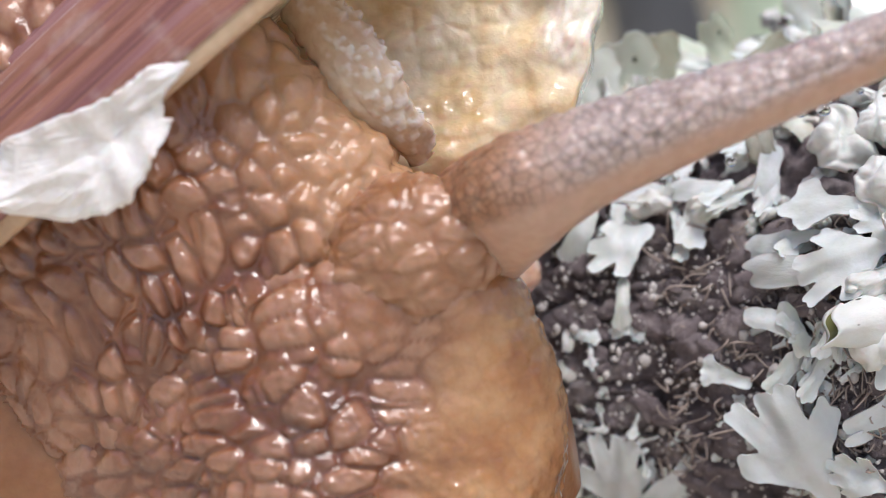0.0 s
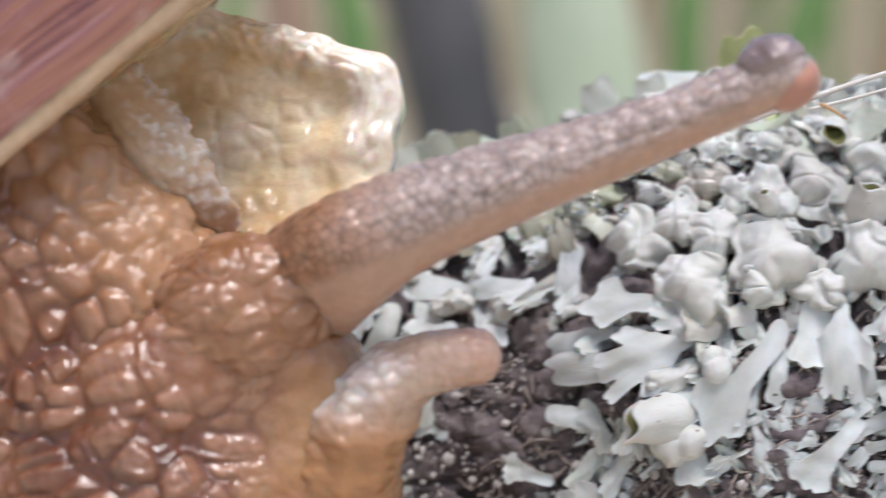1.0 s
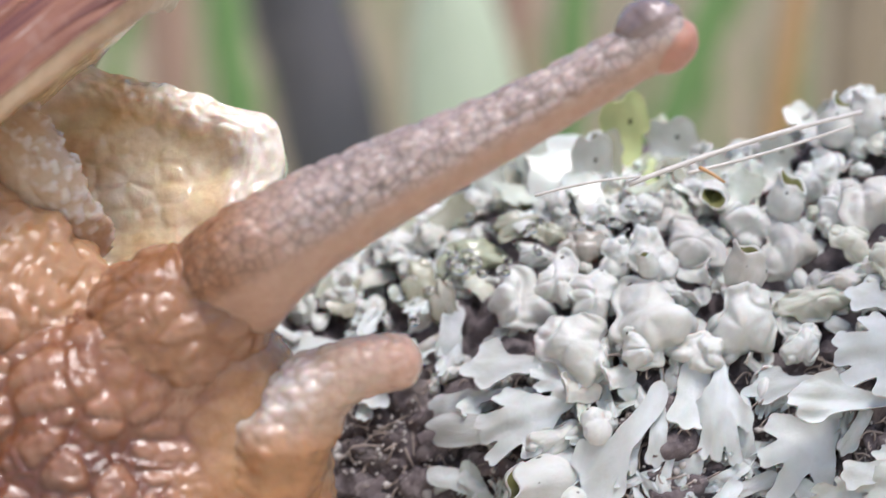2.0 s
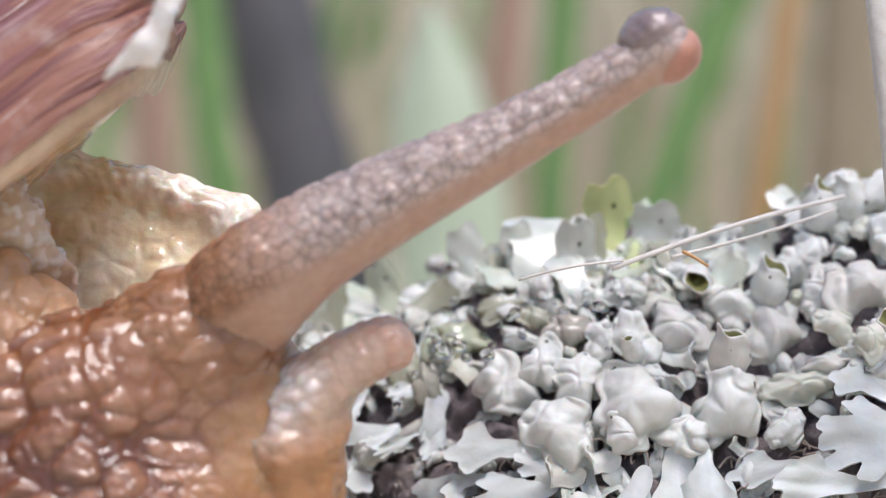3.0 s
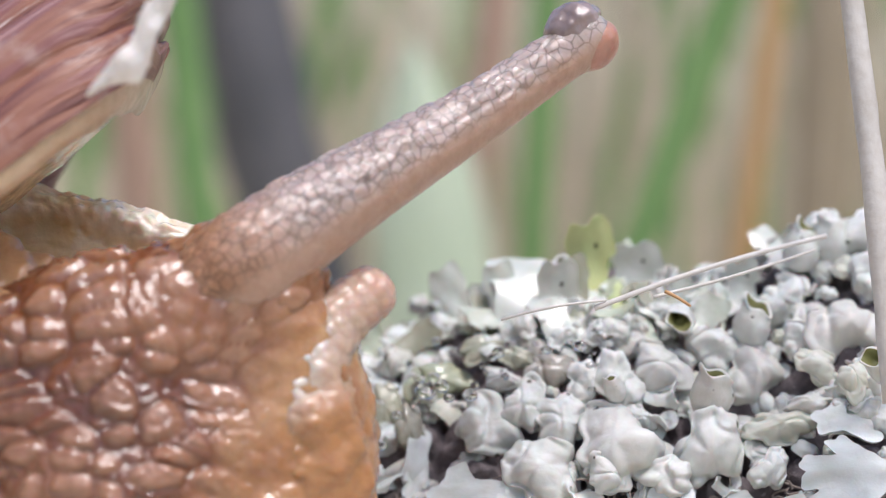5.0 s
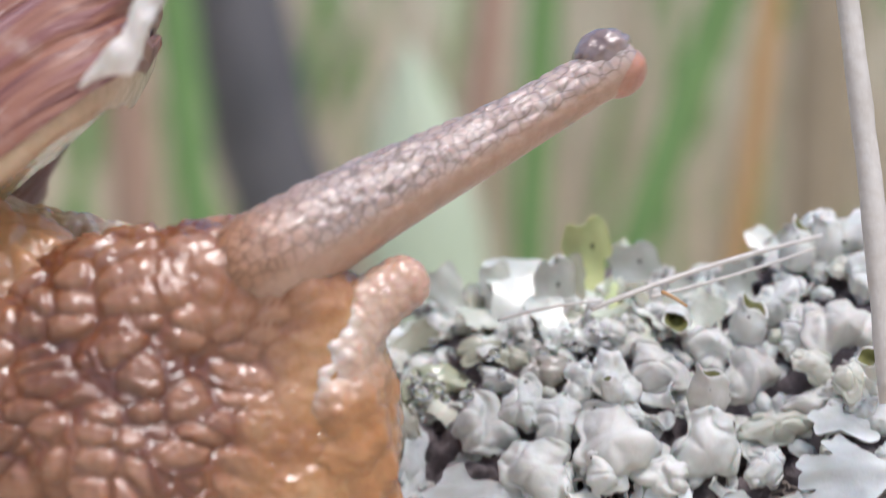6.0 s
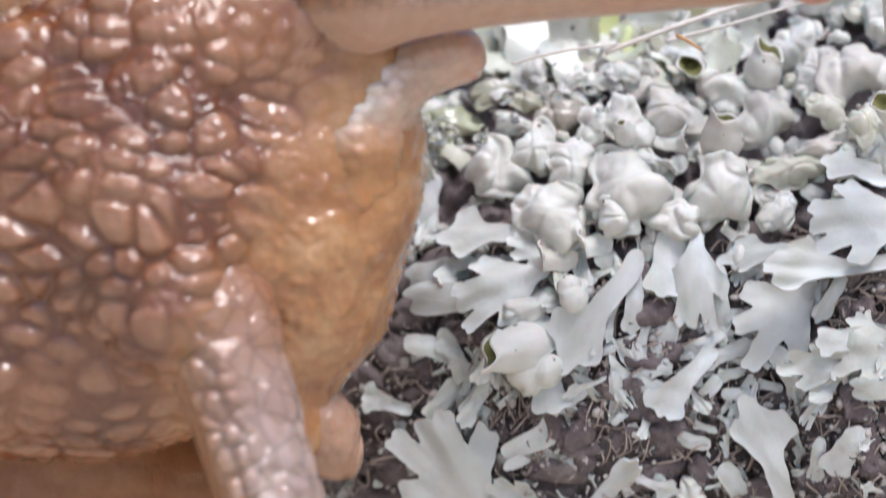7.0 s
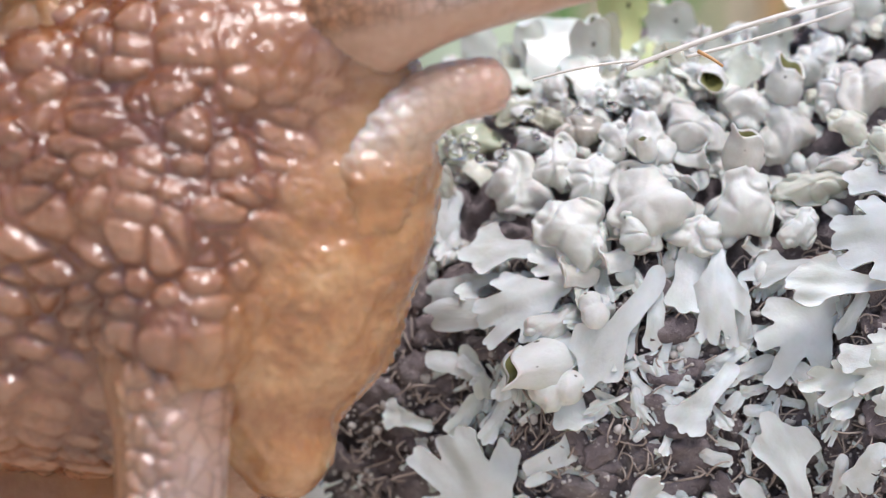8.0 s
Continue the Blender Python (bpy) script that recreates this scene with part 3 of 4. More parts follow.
def lay(me, u, v, size, heading, parent, lift=0.0, lean=0.0, wide=1.0, thick=1.0, face=0.0):
    """Set a lobe on the bark at (u, v); heading: degrees, 0 to the right, 90 downwards; lean tips its far end outwards; face turns it off the bark towards the front."""
    p, n = bark_at(u, v)
    z = (n * (1 - face) + Vector((0, -1, 0)) * face).normalized()
    side = Vector((1, 0, 0))
    down = z.cross(side).normalized()
    if down.z > 0:
        down = -down
    x = side * math.cos(radians(heading)) + down * math.sin(radians(heading))
    y = z.cross(x).normalized()
    rot = Matrix((x, y, z)).transposed().to_4x4() @ Matrix.Rotation(radians(-lean), 4, "Y")
    ob = new("lobe", me)
    ob.parent = parent
    s = size / 100
    ob.matrix_basis = Matrix.Translation((p + n * lift) * K - parent.location) @ rot @ Matrix.Diagonal((s, s * wide, s * thick, 1))
    return ob


def patch(label, u, v):
    p, n = bark_at(u, v)
    return thing("lichen", p, label, "lichen", "lichens on the branch")


def build_lichens():
    rng = random.Random(5)
    cushion = patch("cushion of swollen grey-white lichen lobes on the bark", 1020, 300)
    rosette = patch("flat leafy pale blue-grey lichen spreading over the bark", 1020, 520)
    side = patch("branching pale grey leafy lichen on the bark", 1420, 520)
    crest = patch("yellow-green and whitish lichen along the branch's top", 1050, 60)
    lower = patch("scattered pale leafy lichen scraps on dark bark", 780, 780)
    far = patch("grey-white lichen mat further along the branch", 300, 600)

    def spread(parent, rows, low, high):
        """Lobes of one lichen: shape, place, length, heading and width over length."""
        for kind, u, v, size, h, wide in rows:
            me = rng.choice(SHAPES["ball" if kind == "puff" and wide > 0.93 else kind])
            lift = rng.uniform(low, high)
            if kind == "puff":
                lay(me, u, v, size * 1.12, h, parent, lift, rng.uniform(-22, 22), wide * 1.12, 0.5 + 0.4 * wide, 0.5)
            elif kind == "cup":
                lay(me, u, v, size * 1.05, h, parent, lift + (14 if h == 172 else 44), 38 if h == 172 else 52, wide * 1.1, wide * 1.15, 0.3)
            else:
                lay(me, u, v, size, h, parent, lift, rng.uniform(-5, 4), wide * 1.28, 1.0, 0.15 if kind == "curl" else 0.0)

    # the cushion's swollen lobes
    spread(cushion, (
        ("puff", 882, 314, 140, 8, 0.72), ("puff", 945, 289, 95, 60, 0.9), ("puff", 1011, 311, 108, 120, 0.85), ("puff", 1109, 344, 142, 20, 0.85),
        ("puff", 1056, 240, 82, 80, 0.85), ("puff", 1108, 236, 112, 75, 0.8), ("puff", 1180, 223, 128, 15, 0.66), ("puff", 979, 397, 138, 20, 0.8),
        ("puff", 1270, 361, 150, 100, 0.7), ("puff", 1197, 405, 105, 160, 0.6), ("puff", 1088, 401, 88, 10, 0.7), ("puff", 1020, 523, 68, 0, 0.96),
        ("puff", 937, 554, 112, 152, 0.48), ("puff", 1397, 321, 132, -6, 0.46), ("puff", 1375, 396, 84, 120, 0.62)), 22, 42)
    spread(cushion, (
        ("puff", 1456, 274, 102, -8, 0.48), ("puff", 1462, 220, 92, 20, 0.6), ("puff", 1513, 147, 138, 10, 0.85), ("puff", 1524, 238, 92, 80, 0.6),
        ("puff", 1350, 223, 122, 95, 0.74), ("puff", 1282, 193, 105, 40, 0.8), ("puff", 1398, 107, 118, 150, 0.62), ("puff", 905, 244, 90, 5, 0.42),
        ("puff", 1077, 157, 66, 70, 0.8), ("puff", 1109, 154, 60, 100, 0.8), ("puff", 1220, 203, 70, 30, 0.7), ("puff", 1555, 223, 80, 80, 0.7),
        ("puff", 1429, 171, 84, 80, 0.7), ("puff", 1151, 299, 62, 40, 0.7), ("puff", 952, 673, 92, 80, 0.95)), 18, 40)
    spread(cushion, (
        ("curl", 1166, 311, 110, 165, 0.6), ("curl", 1002, 468, 105, 170, 0.55), ("curl", 1308, 109, 100, 200, 0.7), ("curl", 1201, 297, 80, 130, 0.6),
        ("curl", 1250, 228, 80, 60, 0.6), ("curl", 1400, 213, 86, 200, 0.6), ("curl", 1129, 129, 80, 40, 0.6), ("curl", 1329, 159, 80, 330, 0.6),
        ("curl", 1067, 440, 90, 160, 0.6), ("curl", 1384, 178, 70, 110, 0.6), ("curl", 1542, 299, 90, 190, 0.6), ("curl", 1171, 263, 90, 10, 0.5),
        ("curl", 860, 364, 80, 160, 0.5), ("curl", 1482, 109, 90, 340, 0.5), ("curl", 1010, 169, 84, 20, 0.6)), 4, 22)
    spread(cushion, (
        ("cup", 1272, 291, 88, 278, 0.75), ("cup", 1213, 176, 74, 95, 0.72), ("cup", 1344, 176, 80, 290, 0.75), ("cup", 1434, 51, 84, 300, 0.75),
        ("cup", 1486, 32, 76, 270, 0.8), ("cup", 922, 617, 150, 172, 0.5), ("cup", 1561, 243, 66, 200, 0.7), ("cup", 1101, 274, 50, 240, 0.7)), 24, 40)
    # leafy lobes
    spread(rosette, (
        ("fork", 946, 425, 180, 178, 0.55), ("tongue", 906, 526, 205, 181, 0.26), ("fan", 951, 491, 165, 155, 0.7), ("tongue", 805, 481, 95, 172, 0.5),
        ("fork", 1121, 479, 235, 123, 0.52), ("fan", 1231, 442, 160, 92, 0.62), ("tongue", 1188, 440, 110, 108, 0.6), ("tongue", 1194, 552, 90, 118, 0.62),
        ("tongue", 1274, 506, 95, 88, 0.32), ("fan", 1013, 593, 120, 175, 0.6), ("tongue", 1123, 501, 100, 95, 0.42), ("tongue", 734, 613, 95, 18, 0.55),
        ("tongue", 790, 608, 90, 65, 0.45), ("tongue", 760, 344, 90, 100, 0.5), ("fan", 1002, 450, 110, 190, 0.7)), 10, 30)
    spread(side, (
        ("fork", 1554, 476, 220, 172, 0.42), ("fan", 1426, 523, 175, 138, 0.75), ("fork", 1445, 448, 180, 174, 0.38), ("tongue", 1529, 603, 90, 178, 0.55),
        ("fan", 1500, 654, 125, 185, 0.6), ("fork", 1256, 632, 145, 135, 0.5), ("tongue", 1317, 618, 90, 160, 0.38), ("fork", 1408, 903, 235, 244, 0.5),
        ("tongue", 1523, 778, 85, 120, 0.6), ("tongue", 1457, 794, 75, 92, 0.36), ("fan", 1600, 613, 130, 170, 0.8), ("tongue", 1602, 696, 90, 185, 0.4),
        ("fan", 1595, 399, 170, 175, 0.8), ("fork", 1563, 329, 120, 205, 0.7), ("tongue", 1388, 644, 80, 60, 0.5)), 10, 30)
    spread(lower, (
        ("fan", 857, 903, 215, 232, 0.8), ("fork", 907, 825, 130, 342, 0.62), ("tongue", 1041, 924, 165, 306, 0.24), ("tongue", 862, 877, 105, 5, 0.5),
        ("puff", 1231, 889, 66, 0, 0.9), ("tongue", 1083, 547, 70, 110, 0.4), ("fan", 538, 470, 130, 150, 0.75), ("tongue", 502, 562, 85, 95, 0.4),
        ("puff", 647, 420, 86, 170, 0.6), ("puff", 555, 420, 96, 175, 0.5), ("tongue", 604, 460, 75, 92, 0.4), ("fan", 493, 950, 165, 268, 0.75),
        ("tongue", 580, 924, 150, 318, 0.42), ("puff", 361, 917, 135, 20, 0.65), ("fork", 514, 919, 120, 40, 0.6)), 8, 20)

    spread(lower, (("fork", 905, 800, 150, 335, 0.6), ("fan", 960, 905, 110, 200, 0.7), ("tongue", 960, 655, 90, 80, 0.8), ("tongue", 800, 690, 80, 130, 0.5), ("fork", 1180, 770, 80, 170, 0.5),
                   ("tongue", 1250, 790, 70, 200, 0.5), ("fork", 720, 730, 90, 200, 0.6), ("fork", 1060, 900, 120, 150, 0.5), ("tongue", 1300, 850, 80, 60, 0.5), ("fork", 1130, 850, 90, 20, 0.5)), 8, 20)

    # upright lobes along the crest, facing forwards
    def ear(me, u, v, size, h, wide, lean=0.35):
        p, n = bark_at(u, max(v, 768 - girth(u - 784)))
        x = Vector((math.cos(radians(h)), 0, -math.sin(radians(h))))
        z = Vector((0.1, -1, lean)).normalized()
        y = z.cross(x).normalized()
        x = y.cross(z)
        ob = new("lobe", me)
        ob.parent = crest
        ob.matrix_basis = Matrix.Translation((p + n * 16) * K - crest.location) @ Matrix((x, y, z)).transposed().to_4x4() @ Matrix.Diagonal((size / 82, size / 74 * wide, size / 70, 1))

    for mat, k, u, v, size, h, wide in (("pale_lichen", 0, 838, 125, 98, 246, 0.62), ("grey_green_lichen", 1, 872, 140, 92, 276, 0.6), ("pale_lichen", 1, 948, 120, 132, 268, 0.95),
                                        ("pale_lichen", 2, 985, 125, 110, 285, 0.6), ("green_lichen", 2, 1060, 72, 128, 270, 0.62), ("grey_green_lichen", 0, 1040, 105, 90, 262, 0.6),
                                        ("pale_lichen", 2, 1138, 72, 86, 276, 1.0), ("pale_lichen", 0, 915, 120, 92, 258, 0.6), ("pale_lichen", 0, 1195, 96, 60, 320, 0.8), ("pale_lichen", 1, 1010, 150, 90, 250, 0.7)):
        ear(EARS[mat][k], u, v, size, h, wide)
    for mat, k, u, v, size, h, wide in (("grey_green_lichen", 2, 745, 135, 110, 8, 0.42), ("pale_lichen", 0, 640, 150, 105, 200, 0.5), ("pale_lichen", 2, 520, 240, 120, 262, 0.8), ("pale_lichen", 1, 590, 215, 110, 285, 0.7),
                                        ("grey_green_lichen", 0, 560, 235, 110, 270, 0.7), ("pale_lichen", 0, 470, 260, 105, 255, 0.8), ("pale_lichen", 2, 680, 175, 90, 250, 0.6), ("green_lichen", 1, 1105, 110, 70, 300, 0.7),
                                        ("pale_lichen", 1, 1260, 110, 80, 300, 0.7), ("pale_lichen", 2, 1330, 95, 80, 270, 0.7), ("grey_green_lichen", 1, 1165, 125, 86, 260, 0.8)):
        ear(EARS[mat][k], u, v, size, h, wide)
    # wet greenish lobes
    for k, u, v, size, h, wide in ((0, 795, 245, 140, 5, 0.72), (1, 742, 322, 100, 80, 0.55), (0, 1000, 225, 122, 12, 0.7), (1, 700, 290, 105, 70, 0.7), (1, 870, 190, 100, 160, 0.6), (0, 940, 205, 90, 30, 0.6)):
        lay(WETS[k], u, v, size, h, crest, 34, 0, wide, 0.5, 0.5)
    for kind, u, v, size, h, lift, lean in (("puff", 1472, 20, 112, 40, 78, 0), ("curl", 1500, 10, 120, 275, 45, 25), ("puff", 1545, 20, 135, 280, 74, 0), ("curl", 1580, 5, 140, 250, 50, 20), ("puff", 1590, 50, 130, 10, 50, 0),
                                            ("curl", 1420, 40, 100, 230, 30, 20), ("puff", 1560, 70, 120, 70, 40, 0)):
        lay(rng.choice(SHAPES[kind]), u, v, size, h, crest, lift, lean, 0.85, 0.8, 0.3)
    # small lobes between and under the large ones
    for i in range(170):
        u = rng.uniform(430, 1650)
        v = 768 - girth((u - 784) * 1.2) + rng.uniform(0, 120)
        lay(rng.choice(SHAPES["curl"] + SHAPES["puff"][:5] + EARS["pale_lichen"] + EARS["grey_green_lichen"][:1]), u, v, rng.uniform(45, 95), rng.uniform(0, 360), crest, rng.uniform(8, 42), rng.uniform(-20, 30), rng.uniform(0.5, 0.9), 0.9, rng.uniform(0, 0.5))
    for i in range(150):
        u, v = rng.uniform(720, 1640), rng.uniform(70, 450)
        lay(rng.choice(SHAPES["puff"] + SHAPES["curl"]), u, v, rng.uniform(44, 84), rng.uniform(0, 360), cushion, rng.uniform(-8, 14), rng.uniform(-10, 20), rng.uniform(0.5, 0.9), 0.8, 0.3)
    for i in range(120):
        u, v = rng.uniform(800, 1650), rng.uniform(420, 700)
        lay(rng.choice(SHAPES["tongue"] + SHAPES["fork"] + SHAPES["fan"]), u, v, rng.uniform(45, 105), rng.uniform(40, 180), side if u > 1250 else rosette, rng.uniform(0, 12), rng.uniform(-8, 12), rng.uniform(0.35, 0.6))
    for i in range(280):
        u, v = rng.uniform(400, 1650), rng.uniform(630, 1050)
        if 540 < u < 720 and v < 790:
            continue
        lay(rng.choice(SHAPES["tongue"] + SHAPES["fork"] + SHAPES["curl"][:2]), u, v, rng.uniform(16, 52), rng.uniform(0, 360), lower, rng.uniform(0, 12), rng.uniform(-10, 30), rng.uniform(0.4, 0.8))
    for i in range(70):
        u, v = rng.uniform(400, 770), rng.uniform(170, 440)
        lay(rng.choice(SHAPES["tongue"] + SHAPES["curl"] + SHAPES["fan"]), u, v, rng.uniform(50, 110), rng.uniform(20, 200), far, rng.uniform(0, 26), rng.uniform(-10, 20), rng.uniform(0.4, 0.8))
    for i in range(160):
        u, v = rng.choice((rng.uniform(-900, 700), rng.uniform(1650, 2600))), rng.uniform(20, 1150)
        if 250 < u < 720 and v > 150:
            continue
        lay(rng.choice(SHAPES["puff"] + SHAPES["fan"] + SHAPES["curl"]), u, v, rng.uniform(60, 130), rng.uniform(0, 360), far, rng.uniform(0, 20), rng.uniform(-10, 20), rng.uniform(0.5, 0.9))


build_lichens()


def build_crumbs():
    """Crumbs and root-like hairs strewn over the bare bark."""
    rng = np.random.RandomState(3)
    v0, f0 = ball(1)
    vs, fs, at = [], [], 0
    for i in range(2400):
        p, n = bark_at(rng.uniform(350, 1620), rng.uniform(480, 1000))
        s = rng.uniform(1.5, 5) * (1 + (rng.rand() < 0.12) * rng.uniform(0.6, 2.0))
        vs.append(v0 * s * rng.uniform(0.6, 1.3, 3) + np.array(p + n * rng.uniform(-6, 10)))
        fs += [[x + at for x in g] for g in f0]
        at += len(v0)
    tagged(new("bark_crumbs", mesh("bark_crumbs", np.concatenate(vs), fs, CRUMB)), "pale crumbs strewn over the bark", "crumbs", kind="stuff")
    vs, fs, at = [], [], 0
    for i in range(620):
        p, n = bark_at(rng.uniform(560, 1620), rng.uniform(400, 900))
        d = rng.normal(size=3)
        d -= np.array(n) * (d @ np.array(n))
        d /= np.linalg.norm(d)
        length, bow = rng.uniform(18, 60), rng.normal(size=3) * 12
        q = [np.array(p + n * 2) + d * length * s + bow * math.sin(s * 3.1) + np.array(n) * 8 * math.sin(s * 3.1) for s in np.linspace(0, 1, 6)]
        v, nn, s = tube(q, np.linspace(2.5, 1.1, 6), 5)
        vs.append(v)
        fs += (grid_faces(6, 5) + at).tolist()
        at += len(v)
    tagged(new("rhizines", mesh("rhizines", np.concatenate(vs), fs, HAIR)), "thin brownish root hairs under the lichen", "rhizines", kind="stuff")


build_crumbs()


def build_drops():
    v0, f0 = ball(4)
    rng = random.Random(8)
    spots = [(772, 238, 20), (800, 230, 15), (786, 215, 13), (762, 216, 10), (812, 250, 11), (850, 245, 14), (858, 228, 9), (1045, 158, 14), (985, 165, 10), (900, 170, 13), (890, 178, 9), (790, 150, 10), (720, 280, 10), (690, 335, 12)]
    spots += [(rng.uniform(740, 1080), rng.uniform(100, 260), rng.uniform(3.5, 9)) for k in range(40)]
    for u, v, s in spots:
        p, n = bark_at(u, v)
        w = v0 * (s, s, s * 0.8) * (1 + 0.06 * waves(v0, 2, int(u)))[:, None]
        ob = tagged(new("water_drop", mesh("water_drop", w, f0, WATER)), "clear water drop glinting on the lichen", "water drop", "water drops on the lichen")
        away = (Vector((0, -FPX, 0)) - p).normalized()
        ob.location = (p + away * (92 + 78 * (s > 9))) * K


build_drops()


def stick(name, a, b, bow, r0, r1, mat, label, n=30):
    a, b = np.array(a), np.array(b)
    pts = [a + (b - a) * s + np.array(bow) * math.sin(s * math.pi) for s in np.linspace(0, 1, n)]
    v, nn, s = tube(pts, np.linspace(r0, r1, n), 14)
    v += nn * (waves(v, 120, 3) * 0.08 * r0 + waves(v, 25, 5) * 0.04 * r0)[:, None]
    ob = tagged(new(name, mesh(name, v - a, capped(n, 14), mat)), label, "straw")
    ob.location = a * K
    return ob


stick("straw", P(1070, 92, 40), P(1480, -36, 170), (0, -20, 10), 5.5, 4.2, STRAW, "pale dry straw lying across the lichen")
stick("straw", P(905, 112, 20), P(1090, 78, 40), (0, -10, 6), 2.6, 2.2, STRAW, "thin pale straw lying on the lichen")
stick("straw", P(1175, 72, 40), P(1462, -12, 150), (0, -12, -4), 3.4, 2.6, STRAW, "thin pale straw lying on the lichen")
stick("straw", P(1196, 62, 0), P(1240, 88, -10), (0, -8, 1), 3.4, 2, ORANGE, "short orange-brown scrap of straw on the lichen")
stick("straw", P(1462, -900, -40), P(1604, 260, -110), (10, 0, 0), 17, 24, STRAW, "thin pinkish dry stalk leaning on the lichen")


# ---- the snail ----
SNAIL = thing("snail", P(-500, 760, -60), "large brown snail, wet warty skin, reddish ribbed shell, on branch", "snail")
AT = SNAIL.location.copy()
DEEP = -230.0                       # depth of the snail's middle
SD = 1 + DEEP / FPX


def ellipsoid(p, c, h):
    q = (p - np.asarray(c, float)) / np.asarray(h, float)
    k = np.linalg.norm(q, axis=1)
    return (k - 1) * min(h) * (0.35 + 0.65 * np.clip(k, 0, 1))


def cone(p, a, b, r0, r1):
    a, b = np.asarray(a, float), np.asarray(b, float)
    d = b - a
    k = np.clip((p - a) @ d / (d @ d), 0, 1)
    return np.linalg.norm(p - a - k[:, None] * d, axis=1) - (r0 + (r1 - r0) * k)


def blend(a, b, k):
    h = np.clip(k - np.abs(a - b), 0, k) / k
    return np.minimum(a, b) - h * h * k * 0.25


def flesh(name, form, middle, reach, size, amp, seed, mat, soft=None, level=7):
    """A fleshy mass: the skin of a blended form, met by rays from its middle, with warts raised on it."""
    v, f = ball(level)
    o = np.asarray(middle, float)
    lo, hi = np.zeros(len(v)), np.full(len(v), float(reach))
    out = np.zeros(len(v), bool)
    for r in np.linspace(60, reach, 30):
        d = form(o + v * r)
        first = (d > 0) & ~out
        hi[first] = r
        out |= d > 0
        lo[~out] = r
    for k in range(7):
        m = (lo + hi) / 2
        pos = form(o + v * m[:, None]) > 0
        hi, lo = np.where(pos, m, hi), np.where(pos, lo, m)
    p = o + v * hi[:, None]
    e = 3.0
    n = np.stack([form(p + np.eye(3)[k] * e) - form(p - np.eye(3)[k] * e) for k in range(3)], -1)
    n /= np.linalg.norm(n, axis=1)[:, None]
    warp = p + np.stack([waves(p, 230, seed + k) for k in range(3)], -1) * 16
    h = tubercles(warp, size, seed, 0.26, 0.42)
    fine = waves(p, 26, seed + 11) * np.clip(h, 0, 1)
    d1, d2 = cells(warp, size, seed, 0.8)
    slime = smooth(-0.35, 0.35, waves(p, 200, seed + 21)) * np.exp(-((d2 - d1) / 0.07) ** 2)
    a = amp * (0.8 + 0.25 * waves(p, 300, seed + 6))
    if soft:
        a = a * soft(p)
    if soft:
        e1, e2 = cells(p, 30, seed + 30)
        a2 = 6 * np.clip(1 - 1.9 * e1, 0, 1) * (1 - soft(p))
    else:
        a2 = 0
    p = p + n * (h * a + a2 + 6 * waves(p, 210, seed + 4) + 2.2 * fine + 13 * slime * (soft(p) if soft else 1))[:, None]
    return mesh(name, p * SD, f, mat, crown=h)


def head_form(p):
    d = ellipsoid(p, (0, 0, -240), (445, 225, 385))
    d = blend(d, ellipsoid(p, (285, 10, -345), (212, 185, 262)), 90)
    d = blend(d, cone(p, (130, -60, 10), (365, -80, 96), 118, 56), 130)
    d = blend(d, cone(p, (80, -130, -230), (135, -225, -420), 150, 96), 110)
    d = blend(d, ellipsoid(p, (415, 0, -120), (130, 120, 200)), 90)
    d = blend(d, ellipsoid(p, (-110, 10, -520), (380, 170, 185)), 90)
    return blend(d, cone(p, (250, -40, -560), (300, -60, -650), 110, 70), 80)


def neck_form(p):
    return ellipsoid(p, (-60, 0, 0), (690, 190, 450))


def build_snail():
    parts = {}

    # head: local origin at a wart behind the tentacle; x right, z up
    def firm(p):
        face = smooth(310, 470, p[:, 0] - 0.5 * p[:, 2] + 25 * waves(p, 160, 2))
        stump = smooth(0, 140, np.linalg.norm(p - (350, -100, 70), axis=1) - 90)
        return (1 - 0.75 * face) * (0.5 + 0.5 * stump)

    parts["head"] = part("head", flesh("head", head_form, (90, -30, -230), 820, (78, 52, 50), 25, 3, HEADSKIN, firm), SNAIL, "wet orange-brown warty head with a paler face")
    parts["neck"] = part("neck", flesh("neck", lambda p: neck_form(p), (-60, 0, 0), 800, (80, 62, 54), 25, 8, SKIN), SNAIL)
    # a bulge of skin round the tentacle's root, raised while the head is bowed
    parts["bulge"] = part("cheek", flesh("cheek", lambda p: ellipsoid(p, (0, 0, 0), (175, 105, 140)), (0, 0, 0), 260, (74, 50, 48), 28, 13, CHEEKSKIN, lambda p: np.full(len(p), 0.45), 6), SNAIL)
    return parts


